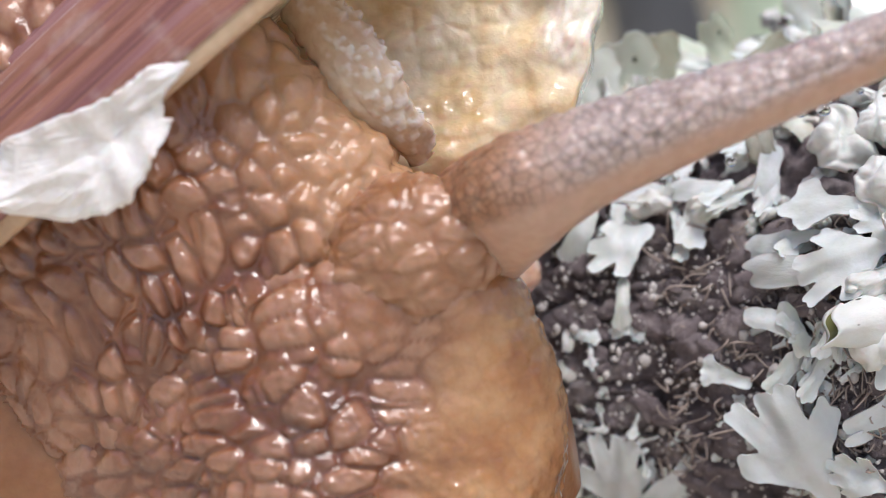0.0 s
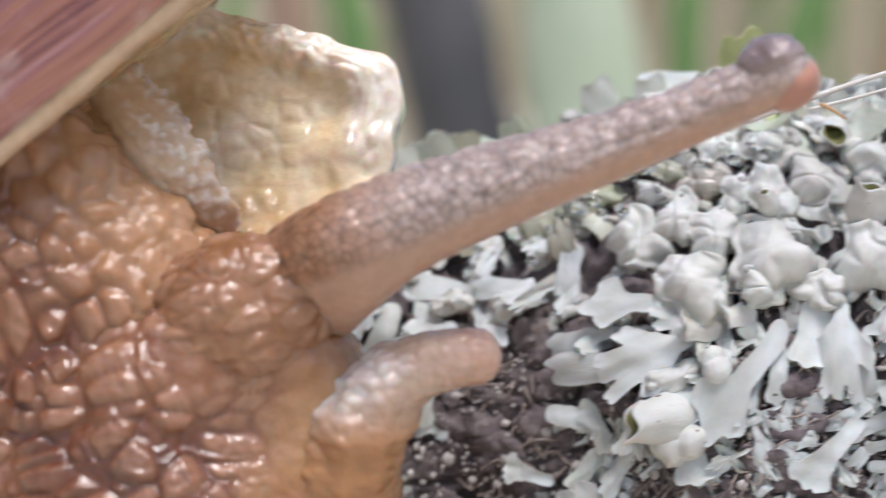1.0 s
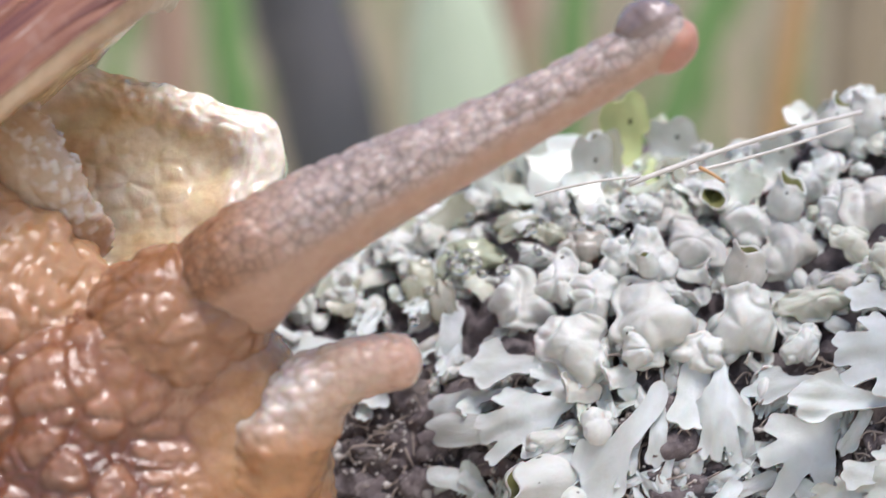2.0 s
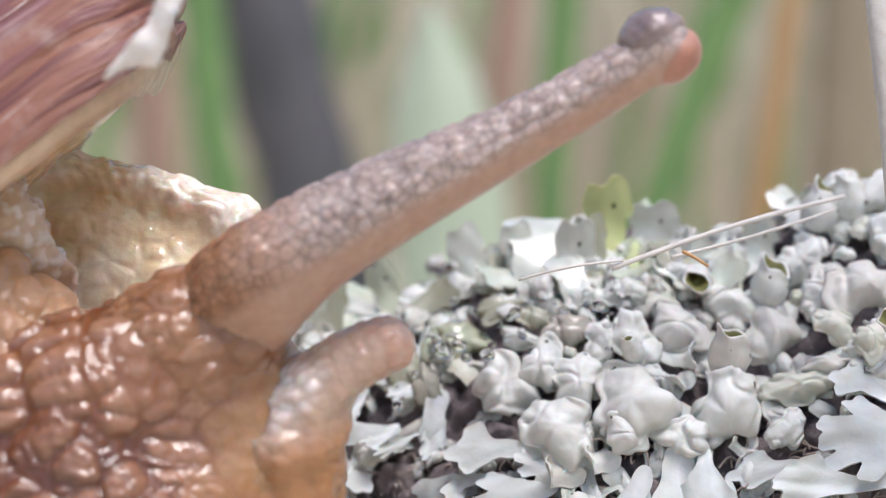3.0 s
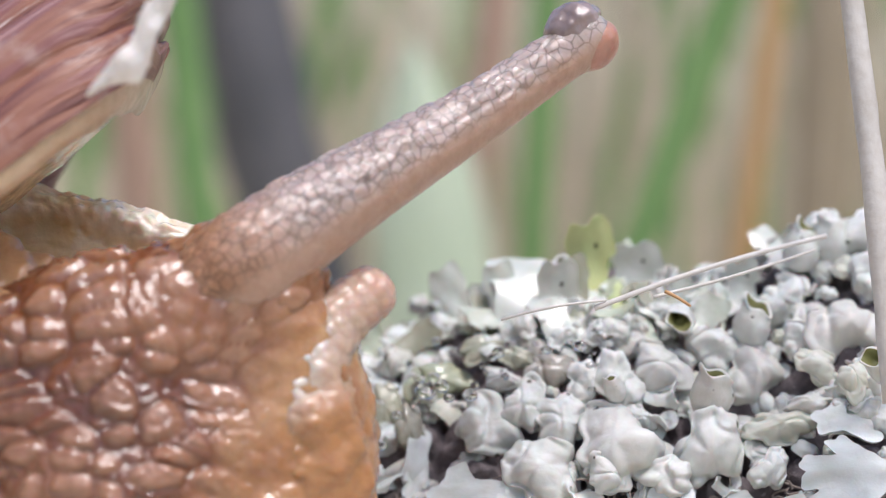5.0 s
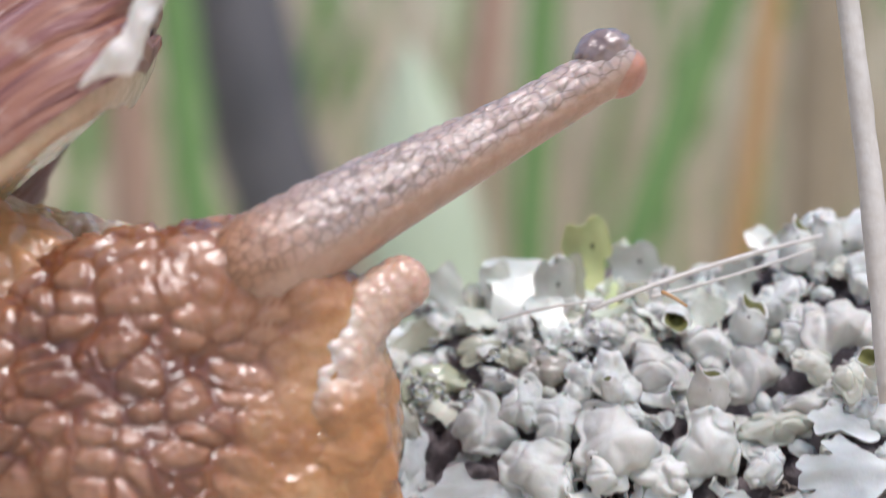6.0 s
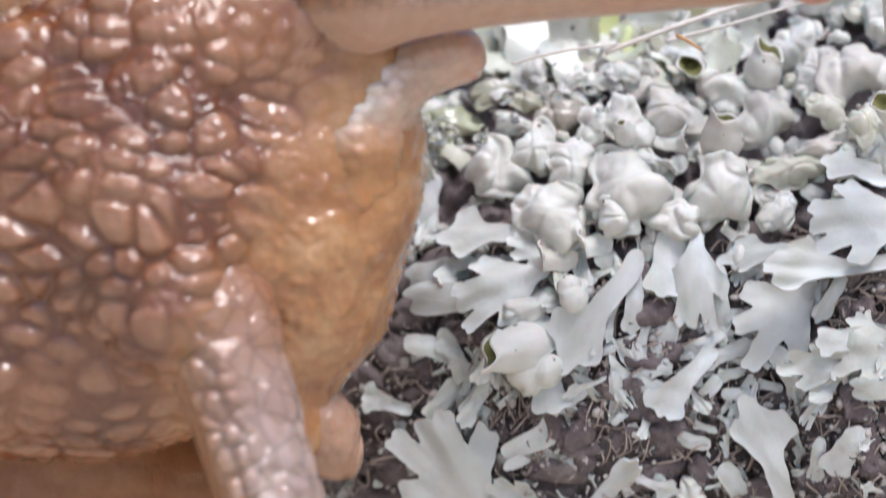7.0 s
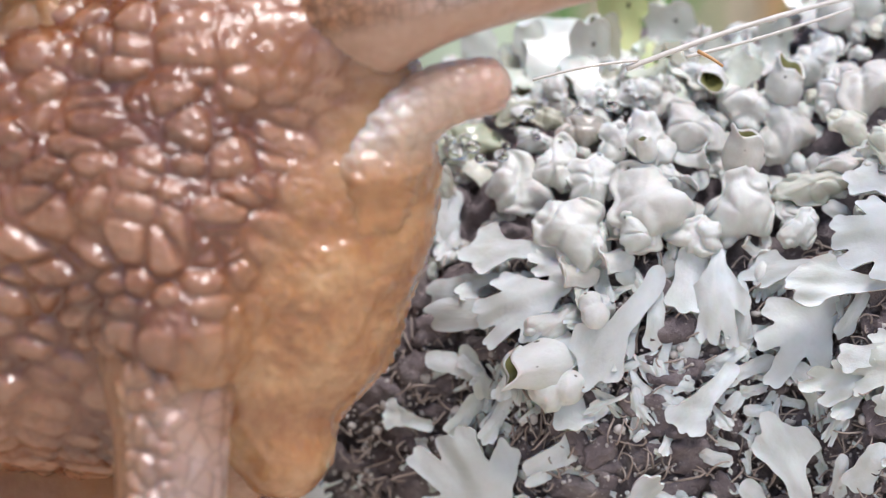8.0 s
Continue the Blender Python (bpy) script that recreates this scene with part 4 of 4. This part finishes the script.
def tentacle(name, length, r0, r1, knob, amp, seed, size, mat, label, root=130, sink=0.0, ridge=0.0, flare=0.0, swell=0.2):
    """A stalk along x from the origin, with a knob at its end."""
    n, nv = 220, 96
    x = np.linspace(-root, length, n)
    s = np.clip(x / length, 0, 1)
    r = r1 + (r0 - r1) * (1 - smooth(0.0, 0.88, s))
    r = r * (1 + (1 - smooth(-root, 300 if swell > 0.5 else 160, x)) * swell if sink else 1 + np.clip(x, -root, 0) / root * 0.6)
    r = r + (knob - r1) * smooth(0.88, 0.95, s)
    r = r * np.sqrt(np.clip(1 - ((x - (length - knob)) / knob).clip(0, 0.999) ** 2, 0.0, 1))
    v, nn, k = tube(np.stack([x, sink * np.clip((170 - x) / 340, 0, 1) ** 1.4, 10 * np.sin(s * 6)], -1), np.maximum(r, 1.0), nv)
    h = tubercles(v, size, seed, 0.3)
    top = smooth(-0.75, 0.1, nn[:, 2]) * (1 - smooth(0.86, 0.9, np.repeat(s, nv)))
    skirt = flare * np.clip((300 - v[:, 0]) / (300 + root), 0, 1) ** 2.0 * np.clip(-nn[:, 2], 0, 1) ** 0.8
    v[:, 2] -= skirt
    v[:, 1] += 0.9 * skirt
    row = smooth(0.80, 0.97, -nn[:, 1] * 0.97 - nn[:, 2] * 0.22) * smooth(-30, 90, v[:, 0])
    bead = tubercles(v, (42, 34, 30), seed + 5, 0.2)
    v = v + nn * (h * amp * (0.06 + 0.94 * top) + row * ridge * bead)[:, None]
    return part(name, mesh(name, v * SD, capped(n, nv), mat), SNAIL, label)


PARTS = build_snail()


def lip_tentacle():
    """The short lip tentacle: a swollen wrinkled column that bends over into a blunt stalk along x."""
    n, nv = 150, 90
    s = np.linspace(0, 1, n)
    key = (0, 0.25, 0.5, 0.65, 0.8, 1.0)
    x = np.interp(s, key, (-60, 0, 55, 112, 185, 300))
    z = np.interp(s, key, (-300, -200, -100, -34, -4, 0))
    r = np.interp(s, key, (116, 104, 84, 64, 53, 47))
    for k in range(60):
        x[1:-1], z[1:-1], r[1:-1] = ((q[:-2] + q[1:-1] + q[2:]) / 3 for q in (x, z, r))
    r = r * np.sqrt(np.clip(1 - ((x - 254) / 46).clip(0, 0.999) ** 2, 0, 1)) * np.sqrt(np.clip(s * 12, 0.02, 1))
    v, nn, k = tube(np.stack([x, 60 * smooth(100, 300, -z), z], -1), np.maximum(r, 1.0), nv)
    w = 1 - smooth(0.55, 0.85, np.repeat(s, nv))
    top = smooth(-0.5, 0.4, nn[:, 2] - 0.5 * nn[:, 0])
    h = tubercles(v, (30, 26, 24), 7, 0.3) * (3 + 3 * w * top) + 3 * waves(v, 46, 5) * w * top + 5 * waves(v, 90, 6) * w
    # whitish colour on the base's upper wrinkles, painting their wet sparkle
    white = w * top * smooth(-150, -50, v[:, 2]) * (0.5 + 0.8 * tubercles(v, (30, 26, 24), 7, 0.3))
    v = v + nn * h[:, None]
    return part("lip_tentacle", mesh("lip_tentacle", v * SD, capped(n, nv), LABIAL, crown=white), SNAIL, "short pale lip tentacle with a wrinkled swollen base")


def build_tentacles():
    far = tentacle("optic_tentacle", 985, 96, 49, 56, 6, 4, (46, 30, 26), STALK, "long mauve-grey net-skinned tentacle with an eye at its tip", 190, 400, flare=240, swell=-0.42)
    v, f = ball(5)
    w = v * (55, 52, 46) * (1 + 0.05 * waves(v, 1.5, 1))[:, None]
    part("tip", mesh("tip", (w + (938, 0, -24)) * SD, f, TIP), far, "soft pinkish swollen tip")
    w = v * (60, 55, 47) * (1 + 0.05 * waves(v, 1.2, 2) + 0.03 * waves(v, 0.5, 3))[:, None]
    part("eye", mesh("eye", (w + (924, -4, 22)) * SD, f, EYE), far, "dark mauve-grey glossy eye bulb")
    near = tentacle("optic_tentacle", 640, 106, 84, 92, 6, 6, (64, 40, 36), NEARSTALK, "near mauve-grey tentacle bent downwards", 260, 300, 17, swell=0.8)
    lab = lip_tentacle()
    lab2 = tentacle("lip_tentacle", 165, 78, 66, 80, 3, 9, (30, 26, 24), LIPEND, "short pinkish lip tentacle with a rounded end", 120)
    PARTS.update(far=far, near=near, lab=lab, lab2=lab2)


build_tentacles()


def build_margin():
    """The pale lobe of the foot's edge behind the head: a hollowed, thick-rimmed flap."""
    nr, na = 70, 150
    a = np.linspace(0, 2 * np.pi, na, endpoint=False)
    # outline as an angular rounded lobe
    reach = np.interp(a, np.radians((0, 14, 22, 40, 60, 90, 105, 125, 150, 180, 230, 300, 330, 360)), (256, 278, 284, 212, 182, 182, 200, 268, 325, 310, 275, 285, 272, 256))
    for k in range(2):
        reach = (np.roll(reach, 1) + reach + np.roll(reach, -1)) / 3
    reach = reach * (1 + 0.012 * np.sin(a * 17) + 0.015 * np.sin(a * 7 + 1))
    rho = np.concatenate([np.linspace(0.002, 1, nr), np.linspace(1, 0.002, 12)])
    back = np.concatenate([np.zeros(nr), np.ones(12)])
    R = rho[:, None] * reach[None, :]
    x, z = R * np.cos(a), R * np.sin(a)
    y = -30 * np.exp(-((rho - 0.80) / 0.2) ** 2) * (1 - back) - 25 * (1 - back) + back * 45
    y = y[:, None] + 0 * x
    v = np.stack([x, y, z], -1).reshape(-1, 3)
    front = np.repeat(1 - back, na)
    # rim mask: whiter colour that also paints the edge's wet sparkle
    rim = np.repeat(smooth(0.55, 0.8, rho), na) * smooth(-40, 60, v[:, 2] + 0.6 * v[:, 0] + 50 * waves(v, 120, 9))
    h = tubercles(v, (50, 200, 42), 12, 0.3) * 5 + 10 * waves(v, 150, 4) + 7 * np.abs(waves(v * (1, 0, 1), 40, 6)) * rim
    v[:, 1] -= h * front
    me = mesh("foot_margin", v * 1.02, grid_faces(len(rho), na), MARGIN, crown=rim * 1.1)
    ob = part("foot_margin", me, SNAIL, "pale yellowish lobe of the foot's edge")
    PARTS["margin"] = ob
    # wet fold between the lobe and the neck
    pts = [np.array(P(-85 + 225 * s, 10 + 320 * s, -140 - 75 * math.sin(s * 3.1))) for s in np.linspace(0, 1, 60)]
    v, nn, s = tube(pts, 50 * np.sin(np.linspace(0.5, 2.9, 60)) + 8, 150, 0.4)
    # raised wrinkles; their whitish colour paints the fold's wet glints
    wrinkle = np.clip(waves(v, 34, 6) + 0.9 * waves(v, 14, 8) - 0.1, 0, 1.2) * smooth(-0.7, 0.5, nn[:, 0] + 0.3 * nn[:, 2])
    v += nn * (tubercles(v, (44, 40, 34), 15, 0.35) * 8 + 10 * waves(v, 140, 5) + 8 * wrinkle)[:, None]
    ob = part("skin_fold", mesh("skin_fold", v, capped(60, 150), FOLD, crown=0.3 + 0.7 * wrinkle), SNAIL, "wet wrinkled skin fold with whitish crests")
    ob.location = -AT
    PARTS["fold"] = ob


build_margin()


def build_foot():
    n, nv = 260, 200
    s = np.linspace(0, 1, n)
    path = np.stack([-2100 + 1720 * s, -40 + 0 * s, -800 - 120 * np.sin(s * 3)], -1)
    r = 400 * np.sin(np.clip(s * 0.93 + 0.05, 0, 1) * math.pi) ** 0.5
    v, nn, k = tube(path, r, nv, 0.75)
    v += nn * (tubercles(v, (70, 60, 60), 21) * 4 + 10 * waves(v, 260, 5))[:, None]
    ob = part("foot", mesh("foot", v, capped(n, nv), FOOTSKIN), SNAIL)
    ob.location = -AT


build_foot()


def build_shell():
    n, nv = 620, 220
    turns = 2.6 * 2 * math.pi
    phi = np.linspace(0, 1, n) ** 1.6 * turns
    q = np.exp(-0.20 * phi)
    lip = np.array((0.77, 0, 0.64))
    d0 = np.array((0.25, 0, 0.968))
    back = np.array((0, 1.0, 0))
    c0 = np.array(P(-459, 351, -100))
    R0 = 450.0
    cen = c0 + back * R0 + R0 * q[:, None] * (-back * np.cos(phi)[:, None] + d0 * np.sin(phi)[:, None]) + lip * (1 - q)[:, None] * -110
    rad = -back * np.cos(phi)[:, None] + d0 * np.sin(phi)[:, None]
    a = np.linspace(0, 2 * np.pi, nv, endpoint=False)

    def flat(c):
        return np.sign(c) * np.abs(c) ** 0.64

    ring = lip[None, None] * (flat(np.cos(a)) * 940)[None, :, None] + rad[:, None] * (flat(np.sin(a)) * 345)[None, :, None]
    v = cen[:, None] + ring * q[:, None, None]
    nrm = ring / np.linalg.norm(ring, axis=2)[..., None]
    v = v + d0 * (np.clip(ring[..., 1], 0, None) * 0.6 * np.exp(-2.5 * phi)[:, None])[..., None]
    A = np.tile(a, (n, 1))
    L = np.tile((phi * 340)[:, None], (1, nv)) + 9 * np.sin(A * 3) + 4 * np.sin(A * 11 + 2)
    fold = np.abs(np.sin(L / 33 + 0.7 * np.sin(L / 140 + A) + 0.25 * np.sin(L / 61 + 5 * A))) ** 0.6
    rib = 50 * fold + 7 * np.abs(np.sin(L / 11 + 2 * np.sin(L / 60 + 3 * A))) + 3.5 * np.abs(np.sin(L / 5.0 + 3 * np.sin(A * 9 + L / 50)))
    rib = rib * (0.2 + 0.8 * np.clip(L / 140, 0, 1))
    v = v + nrm * (rib * q[:, None])[..., None]
    uv = np.stack([L / 340, A / 6.28], -1).reshape(-1, 2)
    v = v.reshape(-1, 3)
    ob = part("shell", mesh("shell", v - c0, grid_faces(n, nv).tolist(), SHELL, uv=uv), SNAIL, "reddish purple-brown shell with wrinkled growth ridges")
    ob.location = Vector(c0) * K - AT
    # the pale thickened lip round the opening
    path_n = 200
    a = np.linspace(0, 2 * np.pi, path_n, endpoint=False)
    ring = lip[None] * (flat(np.cos(a)) * 936)[:, None] - back[None] * (flat(np.sin(a)) * 341)[:, None]
    out = ring / np.linalg.norm(ring, axis=1)[:, None]
    ring = ring + d0 * (np.clip(ring[:, 1], 0, None) * 0.6)[:, None]
    prof = [(10, 6), (-30, 8), (-46, 2), (-50, -8), (-40, -16), (0, -18)]
    rows = [ring + out * o + d0 * w for w, o in prof]
    v = np.array(rows).reshape(-1, 3)
    v += (waves(v, 90, 4) * 4)[:, None] * d0
    part("lip", mesh("lip", v, grid_faces(len(prof), path_n).tolist(), LIP), ob, "pale brown thin shell edge")
    rho = np.linspace(1.0, 0.02, 30)
    a = np.linspace(0, 2 * np.pi, 120, endpoint=False)
    disc = (lip * flat(np.cos(a))[:, None] * 869 - back * flat(np.sin(a))[:, None] * 329)[None] * rho[:, None, None] - d0 * (4 + 10 * np.sqrt(1 - rho ** 2))[:, None, None]
    v = disc.reshape(-1, 3)
    v = v + d0 * (np.clip(v[:, 1], 0, None) * 0.6)[:, None]
    v = v - d0 * (tubercles(v, 60, 31) * 8 + 8 * waves(v, 180, 2))[:, None]
    part("mantle", mesh("mantle", v, grid_faces(30, 120).tolist(), MARGIN), ob, "pale cream mantle filling the shell's mouth")
    # chipped flakes on the edge: corners on the design plane
    for seed, y0, corners in ((1, -490, ((-660, 300), (-569, 262), (-439, 215), (-369, 158), (-285, 152), (-344, 216), (-346, 252), (-321, 256), (-359, 336), (-404, 409), (-459, 434), (-539, 451), (-680, 420))),
                              (2, -535, ((168, -238), (206, -292), (246, -334), (262, -380), (300, -440), (340, -440), (306, -374), (294, -345), (286, -310), (262, -262), (215, -262)))):
        c = np.array(corners, float)
        m = c.mean(0) if seed == 1 else np.array((264.0, -308.0))
        k = np.linspace(0, len(c), 90, endpoint=False)
        i = k.astype(int)
        edge = c[i] + (c[(i + 1) % len(c)] - c[i]) * (k - i)[:, None]
        edge += np.random.RandomState(seed).uniform(-2.5, 2.5, edge.shape)
        rings = []
        for q, yy in ((0.004, -12), (0.2, -13), (0.4, -12), (0.6, -10), (0.8, -9), (0.94, -7), (1.0, -1), (0.96, 8), (0.004, 10)):
            w = m + (edge - m) * q
            bend = 14 * np.sin(w[:, 0] / 45 + w[:, 1] / 60) + 7 * np.cos(w[:, 1] / 25 + w[:, 0] / 90) + 4 * np.sin(w[:, 0] / 14 - w[:, 1] / 23)
            rings.append([np.array(P(*g, y0)) + (0, yy + d, 0) for g, d in zip(w, bend)])
        middle = np.array(P(*m, y0))
        v = np.array(rings).reshape(-1, 3) - middle
        o = part("flake", mesh("flake", v, grid_faces(9, 90).tolist(), CHIP, smooth=False), ob, "chipped white shell flake")
        o.location = (middle - c0) * K
    PARTS["shell"] = ob


build_shell()


# ---- what moves ----
def at(u, v, y, angle=0.0, tilt=0.0, roll=0.0):
    """Pose in the snail's space: a place on the design plane and depth; angle: degrees clockwise; tilt: its tip away from the eye."""
    m = Matrix.Rotation(radians(angle), 4, "Y") @ Matrix.Rotation(radians(tilt), 4, "Z") @ Matrix.Rotation(radians(roll), 4, "X")
    return Matrix.Translation(P(u, v, y) * K - AT) @ m


def motions():
    # the head: seconds, place of its reference wart, turn
    head = ((0.0, -183, 673, -12), (0.5, -148, 644, -12), (1.0, -129, 602, -13), (1.5, -97, 560, -14), (2.0, -35, 520, -14), (2.2, -15, 490, -13),
            (3.3, 28, 330, -10), (3.5, 36, 306, -8), (4.0, 60, 252, -7), (4.5, 88, 212, -7), (4.7, 100, 200, -7), (5.8, 160, 145, -6),
            (6.0, 169, 137, -5), (6.5, 186, 112, -3), (7.0, 202, 104, 0), (7.5, 196, 108, 0), (8.0, 200, 106, 3))
    walk(PARTS["head"], [(t, at(u, v, DEEP, a + float(np.interp(t, (0, 2, 3.3), (2, 1, 0))), 0, float(np.interp(t, (0, 1, 3.3), (6, 4, 0))))) for t, u, v, a in head])
    heads = np.array(head)

    def on_head(t, x, y):
        """Where a point of the head (right, down from its reference wart) lies at t."""
        u, v, a = (np.interp(t, heads[:, 0], heads[:, k]) for k in (1, 2, 3))
        c, s = math.cos(radians(a)), math.sin(radians(a))
        return u + x * c - y * s, v + x * s + y * c

    rows = []
    for t, u, v, a in head:
        hu, hv = on_head(t, 20, 236)
        au, av = -330.0, 170.0
        rows.append((t, at((hu + au) / 2 - 40, (hv + av) / 2 + float(np.interp(t, (2.2, 3.3, 4.7, 6.0), (105, 130, 115, 75))), DEEP + 20, math.degrees(math.atan2(hv - av, hu - au)) * 0.8)))
    walk(PARTS["neck"], rows)

    walk(PARTS["fold"], [(t, Matrix.Translation(Vector((du, 0, -dv)) * K - AT)) for t, du, dv in (
        (0.0, -5, 5), (0.5, 0, 0), (1.0, 0, -30), (1.5, 0, -70), (2.0, -10, -105), (2.2, -18, -120), (3.3, -50, -180), (4.5, -60, -190), (6.0, -100, -150), (8.0, -110, -140))])
    walk(PARTS["margin"], [(t, at(u, v, 40, 0, 0, r)) for t, u, v, r in (
        (0.0, 190, 93, -12), (2.2, 190, 93, -12), (3.3, 182, 84, -24), (4.7, 165, 74, -26), (5.8, 120, 88, -22), (6.5, 100, 118, -20), (8.0, 100, 130, -20))])

    rows = []
    for t, x, y, depth in ((0.0, 318, -98, -66), (1.0, 318, -92, -66), (2.2, 318, -88, -60), (3.3, 322, -66, -52), (4.7, 322, -60, -52), (5.8, 270, -40, 20), (8.0, 270, -40, 40)):
        u, v = on_head(t, x, y)
        rows.append((t, at(u, v, DEEP + depth, -25)))
    walk(PARTS["bulge"], rows)

    def reach(x, y, depth, tips, length, share, late=0.0, drawn=0.0):
        """Poses of a stalk that leaves the head at (x, y) and brings its end to each of the tips, drawn in or tilted back where it shows shorter."""
        rows = []
        for t, u, v in tips:
            su, sv = on_head(t, x + float(np.interp(t, (4.7, 5.8, 6.2, 6.8, 7.4, 7.8), (0, late, 0.7 * late, 0, 0, late))), y - float(np.interp(t, (2.2, 3.3, 4.7, 5.8, 6.4, 7.0), (18, 0, 0, -28, -28, 0))))
            d = math.hypot(u - su, v - sv)
            tilt = share * math.acos(min(1.0, max(0.35, d / length)))
            lp = length * math.cos(tilt)
            rows.append((t, at(u - (u - su) / d * lp, v - (v - sv) / d * lp, depth + drawn * max(0.0, 1 - t / 0.3), math.degrees(math.atan2(v - sv, u - su)), math.degrees(tilt))))
        return rows

    walk(PARTS["far"], reach(310, -105, DEEP - 128, (
        (0.0, 1050, 80), (0.5, 1078, 72), (1.0, 1098, 16), (1.5, 1086, -80), (2.0, 1096, -158), (2.2, 1103, -178), (3.3, 1135, -313), (3.5, 1143, -299),
        (4.0, 1102, -340), (4.5, 1092, -402), (4.7, 1070, -410), (5.8, 1036, -388), (6.0, 1112, -360), (6.2, 1172, -300), (6.5, 1236, -210), (6.8, 1375, -90),
        (7.0, 1425, -62), (7.5, 1440, -45), (8.0, 1400, -185)), 940, 0.55))
    walk(PARTS["near"], [(t, at(u, v, DEEP - 140, 90 - a, -17)) for t, u, v, a in (
        (0.0, 90, 1040, 0), (2.0, 190, 920, 3), (4.5, 270, 560, 18), (6.0, 300, 440, 22), (6.5, 325, 385, 27), (7.0, 302, 425, 24), (7.5, 318, 435, 15), (8.0, 236, 490, 5))])
    walk(PARTS["lab"], reach(408, 28, DEEP - 74, (
        (0.0, 305, 540), (0.2, 420, 548), (0.5, 525, 560), (1.0, 600, 506), (1.5, 627, 450), (2.0, 670, 405), (2.2, 645, 352), (3.3, 695, 200), (3.5, 690, 212),
        (4.0, 715, 140), (4.5, 690, 92), (5.8, 700, 18), (6.0, 745, 40), (6.2, 758, 58), (6.5, 795, 90), (6.8, 825, 90), (7.0, 825, 97), (7.2, 740, 110),
        (7.5, 725, 118), (7.8, 872, 155), (8.0, 832, 120)), 270, 0.5, -45, 170))
    rows = []
    for t, a, k in ((0.0, 60, 0), (6.0, 60, 0), (6.8, 45, 0), (7.0, 30, 55), (7.2, 20, 40), (7.4, 60, -40), (8.0, 70, -60)):
        u, v = on_head(t, 240, 622)
        rows.append((t, at(u + k, v + k * 0.3, DEEP - 40, a, 10)))
    walk(PARTS["lab2"], rows)
    walk(PARTS["shell"], [(t, at(u, v, -100)) for t, u, v in ((0.0, -459, 351), (2.2, -459, 351), (3.5, -459, 346), (4.5, -456, 324), (6.0, -464, 298), (8.0, -466, 292))])


motions()
